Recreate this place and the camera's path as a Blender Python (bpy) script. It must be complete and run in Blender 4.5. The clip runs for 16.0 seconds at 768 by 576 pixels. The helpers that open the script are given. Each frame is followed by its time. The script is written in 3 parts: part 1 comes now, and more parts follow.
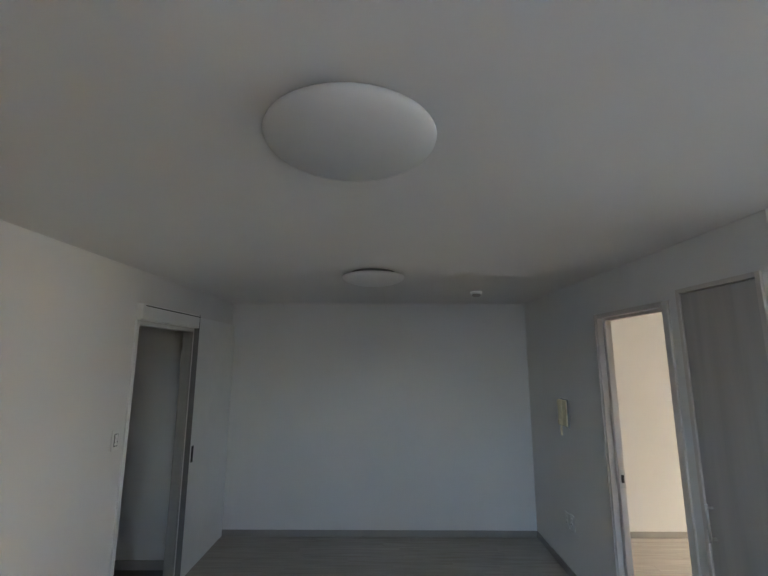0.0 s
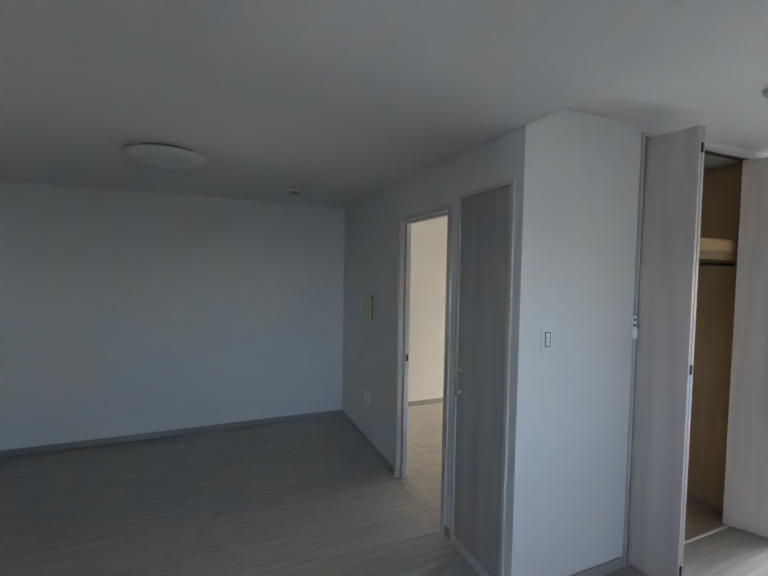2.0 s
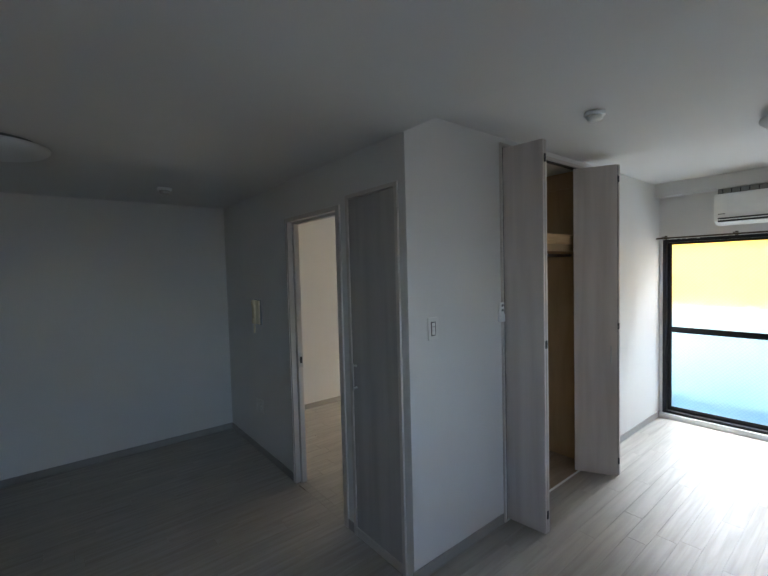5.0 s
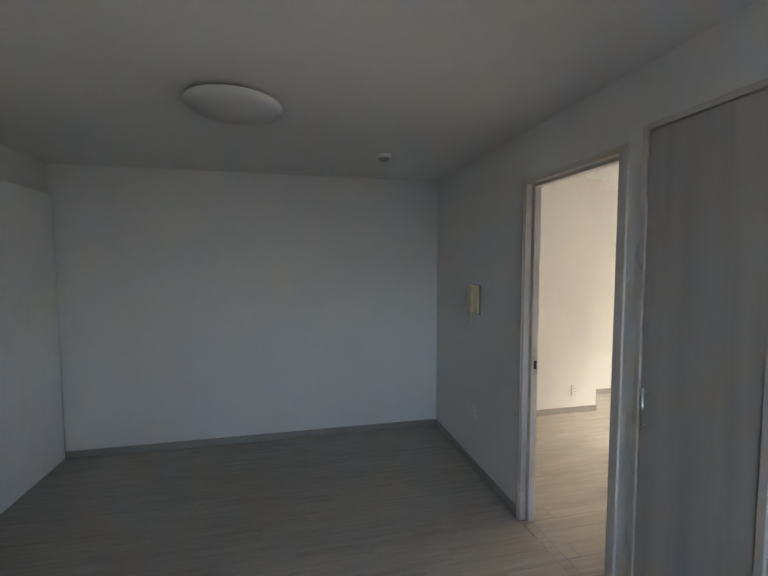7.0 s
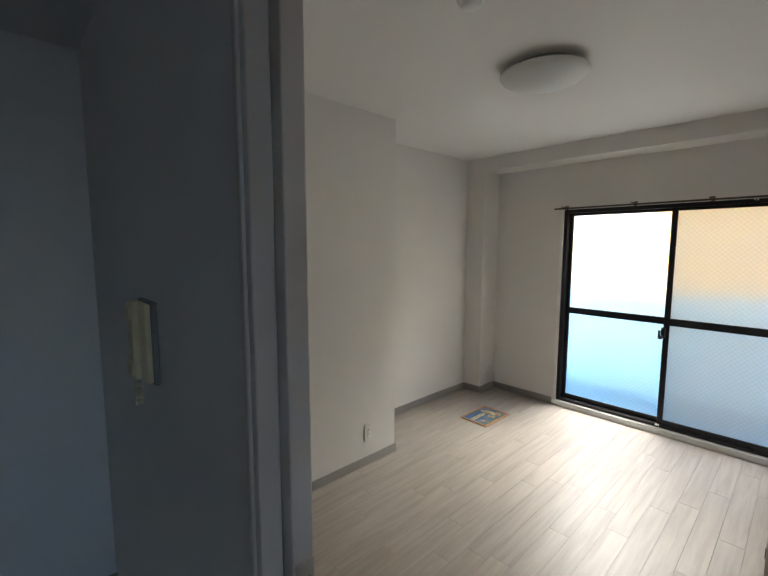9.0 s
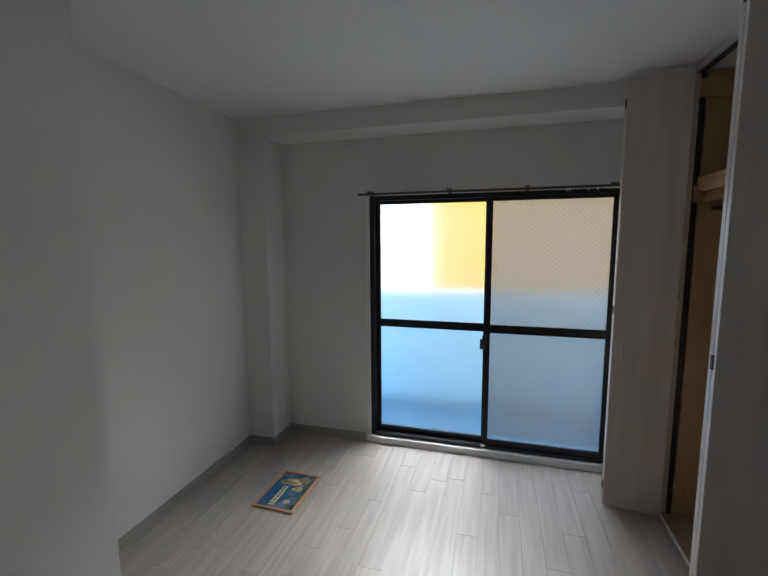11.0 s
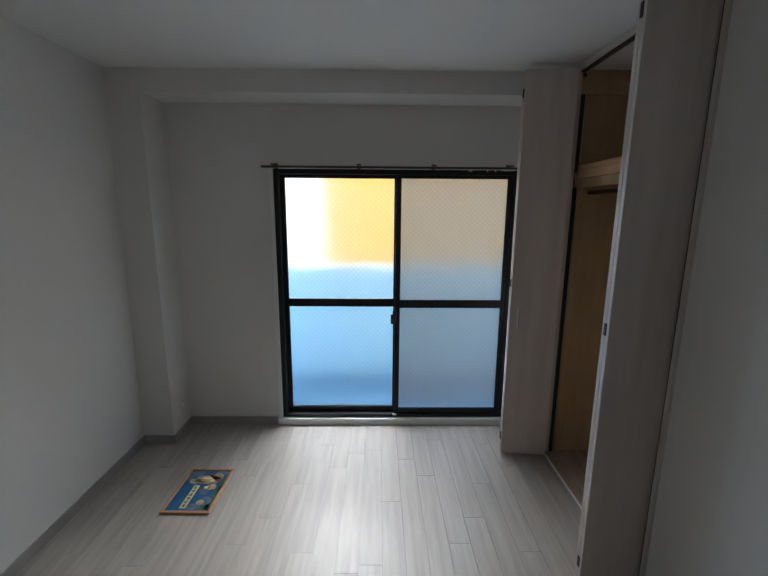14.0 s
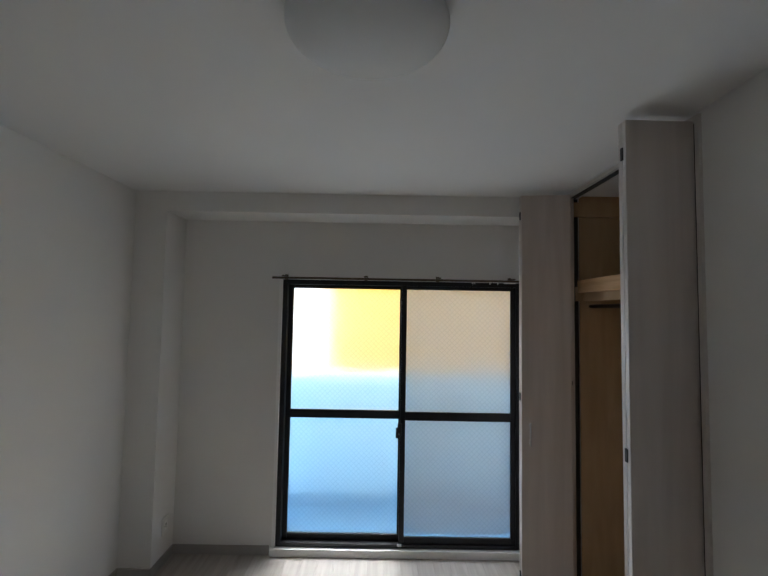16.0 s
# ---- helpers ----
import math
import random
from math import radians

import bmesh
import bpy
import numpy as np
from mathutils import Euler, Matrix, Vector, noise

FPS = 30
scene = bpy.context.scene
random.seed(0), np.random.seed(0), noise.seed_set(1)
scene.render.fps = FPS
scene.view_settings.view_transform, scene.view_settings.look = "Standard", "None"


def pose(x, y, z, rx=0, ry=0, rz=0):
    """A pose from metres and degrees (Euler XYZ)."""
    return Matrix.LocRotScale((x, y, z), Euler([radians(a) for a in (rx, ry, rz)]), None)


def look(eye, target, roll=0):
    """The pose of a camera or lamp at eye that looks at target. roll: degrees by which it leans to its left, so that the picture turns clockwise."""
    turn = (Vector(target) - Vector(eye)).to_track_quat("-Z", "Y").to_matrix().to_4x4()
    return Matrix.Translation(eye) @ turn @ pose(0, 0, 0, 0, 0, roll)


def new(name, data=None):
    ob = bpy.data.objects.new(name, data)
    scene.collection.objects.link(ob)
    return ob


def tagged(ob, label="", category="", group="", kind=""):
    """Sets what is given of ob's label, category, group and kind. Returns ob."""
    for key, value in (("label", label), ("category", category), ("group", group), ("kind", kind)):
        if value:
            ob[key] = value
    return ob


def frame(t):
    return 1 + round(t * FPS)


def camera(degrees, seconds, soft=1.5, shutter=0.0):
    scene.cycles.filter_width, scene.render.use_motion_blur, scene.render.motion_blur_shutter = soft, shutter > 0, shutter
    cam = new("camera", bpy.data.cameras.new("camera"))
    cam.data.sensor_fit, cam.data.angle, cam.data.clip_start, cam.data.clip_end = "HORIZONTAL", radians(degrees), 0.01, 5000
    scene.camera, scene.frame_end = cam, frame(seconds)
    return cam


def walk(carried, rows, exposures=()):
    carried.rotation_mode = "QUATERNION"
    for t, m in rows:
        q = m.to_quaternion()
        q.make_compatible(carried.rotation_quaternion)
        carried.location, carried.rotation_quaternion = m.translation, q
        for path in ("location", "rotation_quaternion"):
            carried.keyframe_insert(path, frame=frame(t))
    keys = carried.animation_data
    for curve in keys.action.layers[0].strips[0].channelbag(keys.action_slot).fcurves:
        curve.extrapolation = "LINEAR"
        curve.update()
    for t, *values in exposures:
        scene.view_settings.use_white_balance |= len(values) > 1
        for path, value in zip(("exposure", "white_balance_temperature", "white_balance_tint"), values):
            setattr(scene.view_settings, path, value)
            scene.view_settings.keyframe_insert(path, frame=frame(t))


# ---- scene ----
cam = camera(86.9, 16.0)
PATH = [
    (0, (-1.489, -1.522, 1.728), (-1.498, 0.449, 2.068), 0.1),
    (0.5, (-1.513, -1.453, 1.654), (-1.513, 0.535, 1.875), 0.3),
    (1, (-1.499, -1.453, 1.628), (-1.476, 0.546, 1.674), 0.5),
    (1.5, (-1.443, -1.457, 1.627), (-1.154, 0.522, 1.579), 0.9),
    (2, (-1.32, -1.499, 1.63), (-0.548, 0.344, 1.541), 1.0),
    (2.5, (-1.209, -1.557, 1.614), (0.036, 0.006, 1.523), 0.6),
    (3, (-1.152, -1.606, 1.612), (0.393, -0.34, 1.509), -0.2),
    (3.5, (-1.145, -1.614, 1.612), (0.558, -0.571, 1.502), -0.6),
    (4, (-1.156, -1.607, 1.614), (0.578, -0.617, 1.506), -1.0),
    (4.5, (-1.238, -1.547, 1.618), (0.342, -0.324, 1.516), -1.6),
    (5, (-1.362, -1.511, 1.621), (-0.113, 0.049, 1.535), -1.5),
    (5.2, (-1.417, -1.498, 1.617), (-0.342, 0.187, 1.542), -1.1),
    (7.3, (-1.27, -0.546, 1.548), (-0.834, 1.401, 1.42), 0.0),
    (7.5, (-1.187, -0.361, 1.564), (-0.668, 1.566, 1.418), 0.0),
    (8, (-0.94, 0.077, 1.556), (-0.143, 1.904, 1.387), -0.5),
    (8.5, (-0.658, 0.499, 1.55), (0.443, 2.157, 1.354), 0.3),
    (9, (-0.284, 0.745, 1.541), (1.082, 2.189, 1.329), 0.1),
    (9.5, (0.093, 0.996, 1.563), (1.667, 2.211, 1.351), 0.4),
    (10, (0.403, 1.155, 1.571), (2.149, 2.111, 1.371), -0.0),
    (10.2, (0.515, 1.221, 1.58), (2.304, 2.095, 1.394), -0.1),
    (12.3, (0.752, 1.657, 1.5), (2.697, 1.758, 1.045), 0.6),
    (12.5, (0.753, 1.664, 1.503), (2.695, 1.734, 1.03), 0.7),
    (13, (0.754, 1.667, 1.503), (2.69, 1.686, 1.004), 0.7),
    (13.5, (0.747, 1.662, 1.5), (2.686, 1.654, 1.012), 0.7),
    (14, (0.715, 1.651, 1.602), (2.678, 1.623, 1.22), 0.4),
    (14.5, (0.699, 1.658, 1.657), (2.689, 1.611, 1.461), 0.3),
    (15, (0.705, 1.664, 1.665), (2.704, 1.628, 1.627), 0.4),
    (15.5, (0.711, 1.678, 1.661), (2.71, 1.655, 1.716), 0.8),
    (16, (0.716, 1.665, 1.658), (2.713, 1.66, 1.769), 1.0),
]
walk(cam, [(t, look(eye, target, roll)) for t, eye, target, roll in PATH],
     exposures=[(0.0, 4.25, 6700, 13), (1.5, 4.35, 6550, 12), (2.0, 4.15, 6250, 11), (2.5, 3.4, 5850, 10), (3.5, 2.87, 5800, 10), (4.2, 2.87, 5800, 10), (5.0, 3.35, 6350, 11),
                (7.5, 4.3, 6750, 14), (8.0, 4.1, 6700, 14), (8.5, 3.65, 6600, 13), (9.0, 2.95, 6050, 11), (9.5, 2.42, 5950, 11), (10.2, 2.18, 5600, 11), (12.3, 1.95, 5250, 10), (13.5, 1.95, 5250, 10), (14.6, 2.17, 5400, 11), (16.0, 2.28, 5500, 11)])

# ---- world, sun, exposure ----
world = bpy.data.worlds.new("sky")
scene.world = world
world.use_nodes = True
wn = world.node_tree
sky = wn.nodes.new("ShaderNodeTexSky")
sky.sky_type = "NISHITA"
sky.sun_disc = False
sky.sun_elevation = radians(70)
sky.sun_rotation = radians(-80)
wn.nodes["Background"].inputs["Strength"].default_value = 0.15
wn.links.new(sky.outputs[0], wn.nodes["Background"].inputs["Color"])
sun_data = bpy.data.lights.new("sun", "SUN")
sun_data.energy, sun_data.angle, sun_data.color = 3.5, radians(0.5), (1.0, 0.94, 0.85)
sun = new("sun", sun_data)
sun.matrix_world = look((-5.5, 1.0, 18), (0, 0, 0))


def sky_lamp(x, y, z, power, color, width, height, aim, spread=180):
    """Stands in for the sky's light in one window's opening."""
    d = bpy.data.lights.new("window_skylight", "AREA")
    d.shape, d.size, d.size_y, d.energy, d.color = "RECTANGLE", width, height, power, color
    ob = new("window_skylight", d)
    d.spread = radians(spread)
    ob.matrix_world = look((x, y, z), aim)
    return ob


# the alcove window, then the bedroom window: glow of the frosted lights, and the open sky under the balcony above
for y, span, hues, power in ((-0.895, 1.60, ((0.90, 0.93, 0.92), (0.72, 0.87, 1.0)), 0.34), (1.533, 1.53, ((1.0, 0.88, 0.69), (1.0, 0.95, 0.89)), 0.45)):
    sky_lamp(3.560, y, 1.39, power, hues[0], span, 0.80, (0, y, 1.39), 155)
    sky_lamp(3.560, y, 0.50, power, hues[1], span, 0.76, (0, y, 0.50), 155)
sky_lamp(5.3, -0.4, 3.3, 11.5, (0.76, 0.88, 1.0), 2.3, 1.0, (2.8, -1.0, 0.6), 95)
sky_lamp(5.3, 1.7, 3.2, 12.5, (1.0, 0.91, 0.76), 2.2, 1.0, (2.5, 1.6, 0.5), 95)
# added fill lamp outside the assumed south window, blue light for the far wall
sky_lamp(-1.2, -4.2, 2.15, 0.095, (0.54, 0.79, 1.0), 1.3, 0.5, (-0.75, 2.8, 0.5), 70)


# ---- materials ----
def material(name, base, rough=0.6, metal=0.0, var=0.06, scale=6.0, bump=0.0, bump_scale=300.0, stretch=(1, 1, 1), spec=0.5):
    """A surface with slow stains and fine relief, both in metres."""
    m = bpy.data.materials.new(name)
    m.use_nodes = True
    nt = m.node_tree
    b = nt.nodes["Principled BSDF"]
    b.inputs["Metallic"].default_value = metal
    b.inputs["Specular IOR Level"].default_value = spec
    geo = nt.nodes.new("ShaderNodeNewGeometry")
    mp = nt.nodes.new("ShaderNodeMapping")
    mp.inputs["Scale"].default_value = stretch
    nt.links.new(geo.outputs["Position"], mp.inputs[0])
    n = nt.nodes.new("ShaderNodeTexNoise")
    n.inputs["Scale"].default_value, n.inputs["Detail"].default_value = scale, 5
    nt.links.new(mp.outputs[0], n.inputs["Vector"])
    r = nt.nodes.new("ShaderNodeValToRGB")
    lo = [max(0, c * (1 - var)) for c in base]
    hi = [min(1, c * (1 + var)) for c in base]
    r.color_ramp.elements[0].position, r.color_ramp.elements[1].position = 0.3, 0.7
    r.color_ramp.elements[0].color, r.color_ramp.elements[1].color = (*lo, 1), (*hi, 1)
    nt.links.new(n.outputs["Fac"], r.inputs[0])
    nt.links.new(r.outputs[0], b.inputs["Base Color"])
    mr = nt.nodes.new("ShaderNodeMapRange")
    mr.inputs["To Min"].default_value, mr.inputs["To Max"].default_value = max(0.02, rough - 0.07), min(1, rough + 0.07)
    nt.links.new(n.outputs["Fac"], mr.inputs[0])
    nt.links.new(mr.outputs[0], b.inputs["Roughness"])
    if bump:
        n2 = nt.nodes.new("ShaderNodeTexNoise")
        n2.inputs["Scale"].default_value, n2.inputs["Detail"].default_value = bump_scale, 3
        nt.links.new(mp.outputs[0], n2.inputs["Vector"])
        bp = nt.nodes.new("ShaderNodeBump")
        bp.inputs["Strength"].default_value, bp.inputs["Distance"].default_value = bump, 0.002
        nt.links.new(n2.outputs["Fac"], bp.inputs["Height"])
        nt.links.new(bp.outputs[0], b.inputs["Normal"])
    return m


def grain(name, lo, hi, rough, stretch, scale=9.0, bump=0.15, spread=0.12):
    """Printed or real wood: streaks drawn out along one axis, tone varied from piece to piece."""
    m = bpy.data.materials.new(name)
    m.use_nodes = True
    nt = m.node_tree
    b = nt.nodes["Principled BSDF"]
    geo = nt.nodes.new("ShaderNodeNewGeometry")
    info = nt.nodes.new("ShaderNodeObjectInfo")
    off = nt.nodes.new("ShaderNodeVectorMath")
    off.operation = "MULTIPLY_ADD"
    nt.links.new(info.outputs["Random"], off.inputs[0])
    off.inputs[1].default_value = (37.0, 53.0, 19.0)
    nt.links.new(geo.outputs["Position"], off.inputs[2])
    mp = nt.nodes.new("ShaderNodeMapping")
    mp.inputs["Scale"].default_value = stretch
    nt.links.new(off.outputs[0], mp.inputs[0])
    fine = nt.nodes.new("ShaderNodeTexNoise")
    fine.inputs["Scale"].default_value, fine.inputs["Detail"].default_value, fine.inputs["Distortion"].default_value = scale, 6, 0.4
    nt.links.new(mp.outputs[0], fine.inputs["Vector"])
    r = nt.nodes.new("ShaderNodeValToRGB")
    r.color_ramp.elements[0].position, r.color_ramp.elements[1].position = 0.32, 0.68
    r.color_ramp.elements[0].color, r.color_ramp.elements[1].color = (*lo, 1), (*hi, 1)
    nt.links.new(fine.outputs["Fac"], r.inputs[0])
    tone = nt.nodes.new("ShaderNodeHueSaturation")
    vr = nt.nodes.new("ShaderNodeMapRange")
    vr.inputs["To Min"].default_value, vr.inputs["To Max"].default_value = 1 - spread, 1 + spread
    nt.links.new(info.outputs["Random"], vr.inputs[0])
    nt.links.new(vr.outputs[0], tone.inputs["Value"])
    nt.links.new(r.outputs[0], tone.inputs["Color"])
    nt.links.new(tone.outputs[0], b.inputs["Base Color"])
    mr = nt.nodes.new("ShaderNodeMapRange")
    mr.inputs["To Min"].default_value, mr.inputs["To Max"].default_value = rough + 0.06, rough - 0.06
    nt.links.new(fine.outputs["Fac"], mr.inputs[0])
    nt.links.new(mr.outputs[0], b.inputs["Roughness"])
    bp = nt.nodes.new("ShaderNodeBump")
    bp.inputs["Strength"].default_value, bp.inputs["Distance"].default_value = bump, 0.001
    nt.links.new(fine.outputs["Fac"], bp.inputs["Height"])
    nt.links.new(bp.outputs[0], b.inputs["Normal"])
    return m


def figured_glass(name, rough):
    """Frosted wired glass: rough see-through pane with a fine embossed cross-hatch."""
    m = bpy.data.materials.new(name)
    m.use_nodes = True
    nt = m.node_tree
    b = nt.nodes["Principled BSDF"]
    b.inputs["Transmission Weight"].default_value = 1.0
    b.inputs["Roughness"].default_value = rough
    b.inputs["IOR"].default_value = 1.3
    b.inputs["Base Color"].default_value = (0.86, 0.88, 0.89, 1)
    geo = nt.nodes.new("ShaderNodeNewGeometry")
    heights = []
    for turn in (45, -45):
        mp = nt.nodes.new("ShaderNodeMapping")
        mp.inputs["Rotation"].default_value = (radians(turn), 0, 0)
        nt.links.new(geo.outputs["Position"], mp.inputs[0])
        w = nt.nodes.new("ShaderNodeTexWave")
        w.bands_direction, w.wave_profile = "Y", "SIN"
        w.inputs["Scale"].default_value, w.inputs["Distortion"].default_value = 12.5, 0.8
        nt.links.new(mp.outputs[0], w.inputs["Vector"])
        p = nt.nodes.new("ShaderNodeMath")
        p.operation = "POWER"
        p.inputs[1].default_value = 14.0
        nt.links.new(w.outputs["Fac"], p.inputs[0])
        heights.append(p)
    mx = nt.nodes.new("ShaderNodeMath")
    mx.operation = "MAXIMUM"
    nt.links.new(heights[0].outputs[0], mx.inputs[0])
    nt.links.new(heights[1].outputs[0], mx.inputs[1])
    frost = nt.nodes.new("ShaderNodeTexNoise")
    frost.inputs["Scale"].default_value, frost.inputs["Detail"].default_value = 160.0, 2
    nt.links.new(geo.outputs["Position"], frost.inputs["Vector"])
    both = nt.nodes.new("ShaderNodeMath")
    both.operation = "MULTIPLY_ADD"
    both.inputs[1].default_value = 0.5
    nt.links.new(frost.outputs["Fac"], both.inputs[0])
    nt.links.new(mx.outputs[0], both.inputs[2])
    bp = nt.nodes.new("ShaderNodeBump")
    bp.inputs["Strength"].default_value, bp.inputs["Distance"].default_value = 0.2, 0.002
    nt.links.new(both.outputs[0], bp.inputs["Height"])
    wire = nt.nodes.new("ShaderNodeValToRGB")
    wire.color_ramp.elements[0].color, wire.color_ramp.elements[1].color = (0.95, 0.97, 0.98, 1), (0.74, 0.77, 0.79, 1)
    nt.links.new(mx.outputs[0], wire.inputs[0])
    nt.links.new(wire.outputs[0], b.inputs["Base Color"])
    nt.links.new(bp.outputs[0], b.inputs["Normal"])
    milk = nt.nodes.new("ShaderNodeBsdfTranslucent")
    milk.inputs["Color"].default_value = (0.7, 0.72, 0.74, 1)
    mix = nt.nodes.new("ShaderNodeMixShader")
    mix.inputs[0].default_value = 0.03
    nt.links.new(b.outputs[0], mix.inputs[1])
    nt.links.new(milk.outputs[0], mix.inputs[2])
    nt.links.new(mix.outputs[0], nt.nodes["Material Output"].inputs["Surface"])
    return m


def insect_mesh(name):
    m = bpy.data.materials.new(name)
    m.use_nodes = True
    nt = m.node_tree
    b = nt.nodes["Principled BSDF"]
    b.inputs["Base Color"].default_value = (0.85, 0.86, 0.86, 1)
    b.inputs["Roughness"].default_value = 0.8
    tr = nt.nodes.new("ShaderNodeBsdfTransparent")
    mix = nt.nodes.new("ShaderNodeMixShader")
    mix.inputs[0].default_value = 0.54
    nt.links.new(tr.outputs[0], mix.inputs[1])
    nt.links.new(b.outputs[0], mix.inputs[2])
    nt.links.new(mix.outputs[0], nt.nodes["Material Output"].inputs["Surface"])
    return m


M_WALL = material("white_wallpaper", (0.745, 0.735, 0.715), 0.75, var=0.02, scale=1.5, bump=0.25, bump_scale=420, spec=0.3)
M_CEIL = material("white_ceiling_paper", (0.755, 0.745, 0.725), 0.8, var=0.02, scale=1.2, bump=0.3, bump_scale=300, spec=0.25)
M_BASE = material("grey_vinyl_skirting", (0.34, 0.32, 0.30), 0.5, var=0.06, scale=5)
M_TRIM = material("off_white_casing", (0.62, 0.575, 0.535), 0.4, var=0.04, scale=4, bump=0.05)
M_WHITE = material("white_painted_trim", (0.8, 0.8, 0.79), 0.35, var=0.03, scale=5)
M_FLOOR = grain("pale_ash_floor", (0.335, 0.302, 0.262), (0.432, 0.398, 0.355), 0.40, (0.8, 11, 1), 3.0, 0.04, 0.035)
M_JOINT = material("floor_joint", (0.20, 0.18, 0.16), 0.7, var=0.1, scale=20)
M_HALLFLOOR = material("dark_hall_vinyl", (0.24, 0.22, 0.19), 0.45, var=0.1, scale=9)
M_LEAF = grain("whitewashed_wood_leaf", (0.57, 0.505, 0.465), (0.68, 0.615, 0.57), 0.42, (7, 7, 0.5), 1.8, 0.08, 0.02)
M_GREY = grain("grey_wood_door", (0.40, 0.375, 0.355), (0.48, 0.455, 0.43), 0.42, (7, 7, 0.5), 1.8, 0.08, 0.02)
M_PLY = grain("tan_plywood", (0.43, 0.295, 0.16), (0.52, 0.365, 0.21), 0.6, (5, 5, 0.8), 2.5, 0.08, 0.03)
M_CLFLOOR = grain("closet_board", (0.30, 0.23, 0.155), (0.40, 0.31, 0.22), 0.55, (1, 8, 1), 3.0, 0.08, 0.03)
M_PINE = grain("pine_shelf_edge", (0.50, 0.30, 0.14), (0.70, 0.47, 0.25), 0.5, (2.0, 14, 22), 1.6, 0.08, 0.03)
M_BLACK = material("black_aluminium", (0.012, 0.013, 0.016), 0.35, 0.3, var=0.2, scale=12)
M_DARK = material("dark_plastic_and_gap_shade", (0.02, 0.02, 0.022), 0.5, var=0.15, scale=20)
M_BRONZE = material("bronze_rail", (0.10, 0.08, 0.06), 0.4, 0.8, var=0.15, scale=20)
M_STEEL = material("brushed_steel", (0.55, 0.54, 0.52), 0.32, 1.0, var=0.08, scale=30)
M_PLASTIC = material("white_plastic", (0.86, 0.86, 0.84), 0.38, var=0.03, scale=12)
M_IVORY = material("aged_ivory_plastic", (0.72, 0.64, 0.42), 0.42, var=0.07, scale=14)
M_ACRYL = material("opal_acrylic", (0.84, 0.845, 0.84), 0.5, var=0.02, scale=5)
an = M_ACRYL.node_tree
shine = an.nodes.new("ShaderNodeBsdfTranslucent")
shine.inputs["Color"].default_value = (0.92, 0.92, 0.90, 1)
am = an.nodes.new("ShaderNodeMixShader")
am.inputs[0].default_value = 0.35
an.links.new(an.nodes["Principled BSDF"].outputs[0], am.inputs[1])
an.links.new(shine.outputs[0], am.inputs[2])
an.links.new(am.outputs[0], an.nodes["Material Output"].inputs["Surface"])
M_PLATE = material("wall_plate_plastic", (0.77, 0.765, 0.745), 0.45, var=0.02, scale=12)
M_GREYPL = material("grey_plastic", (0.22, 0.22, 0.215), 0.5, var=0.06, scale=15)
M_SENSOR = material("grey_sensor_and_jamb_shade", (0.40, 0.38, 0.36), 0.5, var=0.05, scale=15)
M_GLASS = figured_glass("frosted_wired_glass", 0.30)
M_SCREEN = insect_mesh("grey_insect_mesh")
M_CONC = material("balcony_concrete", (0.42, 0.43, 0.44), 0.85, var=0.12, scale=3, bump=0.4, bump_scale=60)
# parapet colour carries the blue of the skylight
M_PARAPET = material("skylight_blue_parapet", (0.53, 0.84, 0.95), 0.8, var=0.05, scale=2, bump=0.3, bump_scale=60)
M_DECK = material("dark_blue_grey_deck", (0.08, 0.20, 0.29), 0.7, var=0.12, scale=3, bump=0.3, bump_scale=60)
M_YELLOW = material("ochre_render", (0.56, 0.31, 0.03), 0.9, var=0.06, scale=0.8)
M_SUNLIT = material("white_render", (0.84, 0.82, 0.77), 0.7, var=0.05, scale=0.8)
M_GROUND = material("asphalt_ground", (0.06, 0.06, 0.062), 0.9, var=0.15, scale=0.7)
M_FRAMEWOOD = grain("orange_wood_frame", (0.40, 0.20, 0.09), (0.55, 0.30, 0.14), 0.45, (10, 10, 10), 3.0, 0.08, 0.03)
M_PBLUE = material("print_blue", (0.025, 0.11, 0.25), 0.3, var=0.25, scale=9)
M_PGREEN = material("print_green", (0.06, 0.13, 0.08), 0.3, var=0.3, scale=22)
M_PSAND = material("print_sand", (0.45, 0.36, 0.17), 0.3, var=0.25, scale=30)
M_PCREAM = material("print_cream", (0.78, 0.68, 0.36), 0.3, var=0.06, scale=20)
M_PRED = material("print_red", (0.28, 0.05, 0.035), 0.3, var=0.2, scale=30)
M_PINK = material("print_ink", (0.03, 0.025, 0.02), 0.35, var=0.1, scale=30)
M_PGREYBL = material("print_slate", (0.13, 0.17, 0.24), 0.3, var=0.35, scale=35)


# ---- building helpers ----
def bx(bm, x0, x1, y0, y1, z0, z1, bevel=0.0, seg=2):
    """A box, its edges rounded by bevel metres."""
    r = bmesh.ops.create_cube(bm, size=1.0)
    vs = r["verts"]
    bmesh.ops.scale(bm, vec=(abs(x1 - x0), abs(y1 - y0), abs(z1 - z0)), verts=vs)
    bmesh.ops.translate(bm, vec=((x0 + x1) / 2, (y0 + y1) / 2, (z0 + z1) / 2), verts=vs)
    if bevel:
        es = list({e for v in vs for e in v.link_edges})
        bmesh.ops.bevel(bm, geom=es, offset=bevel, segments=seg, affect="EDGES", profile=0.5)
    return bm


def boxes(*rows, bevel=0.0):
    bm = bmesh.new()
    for r in rows:
        bx(bm, *r, bevel=bevel)
    return bm


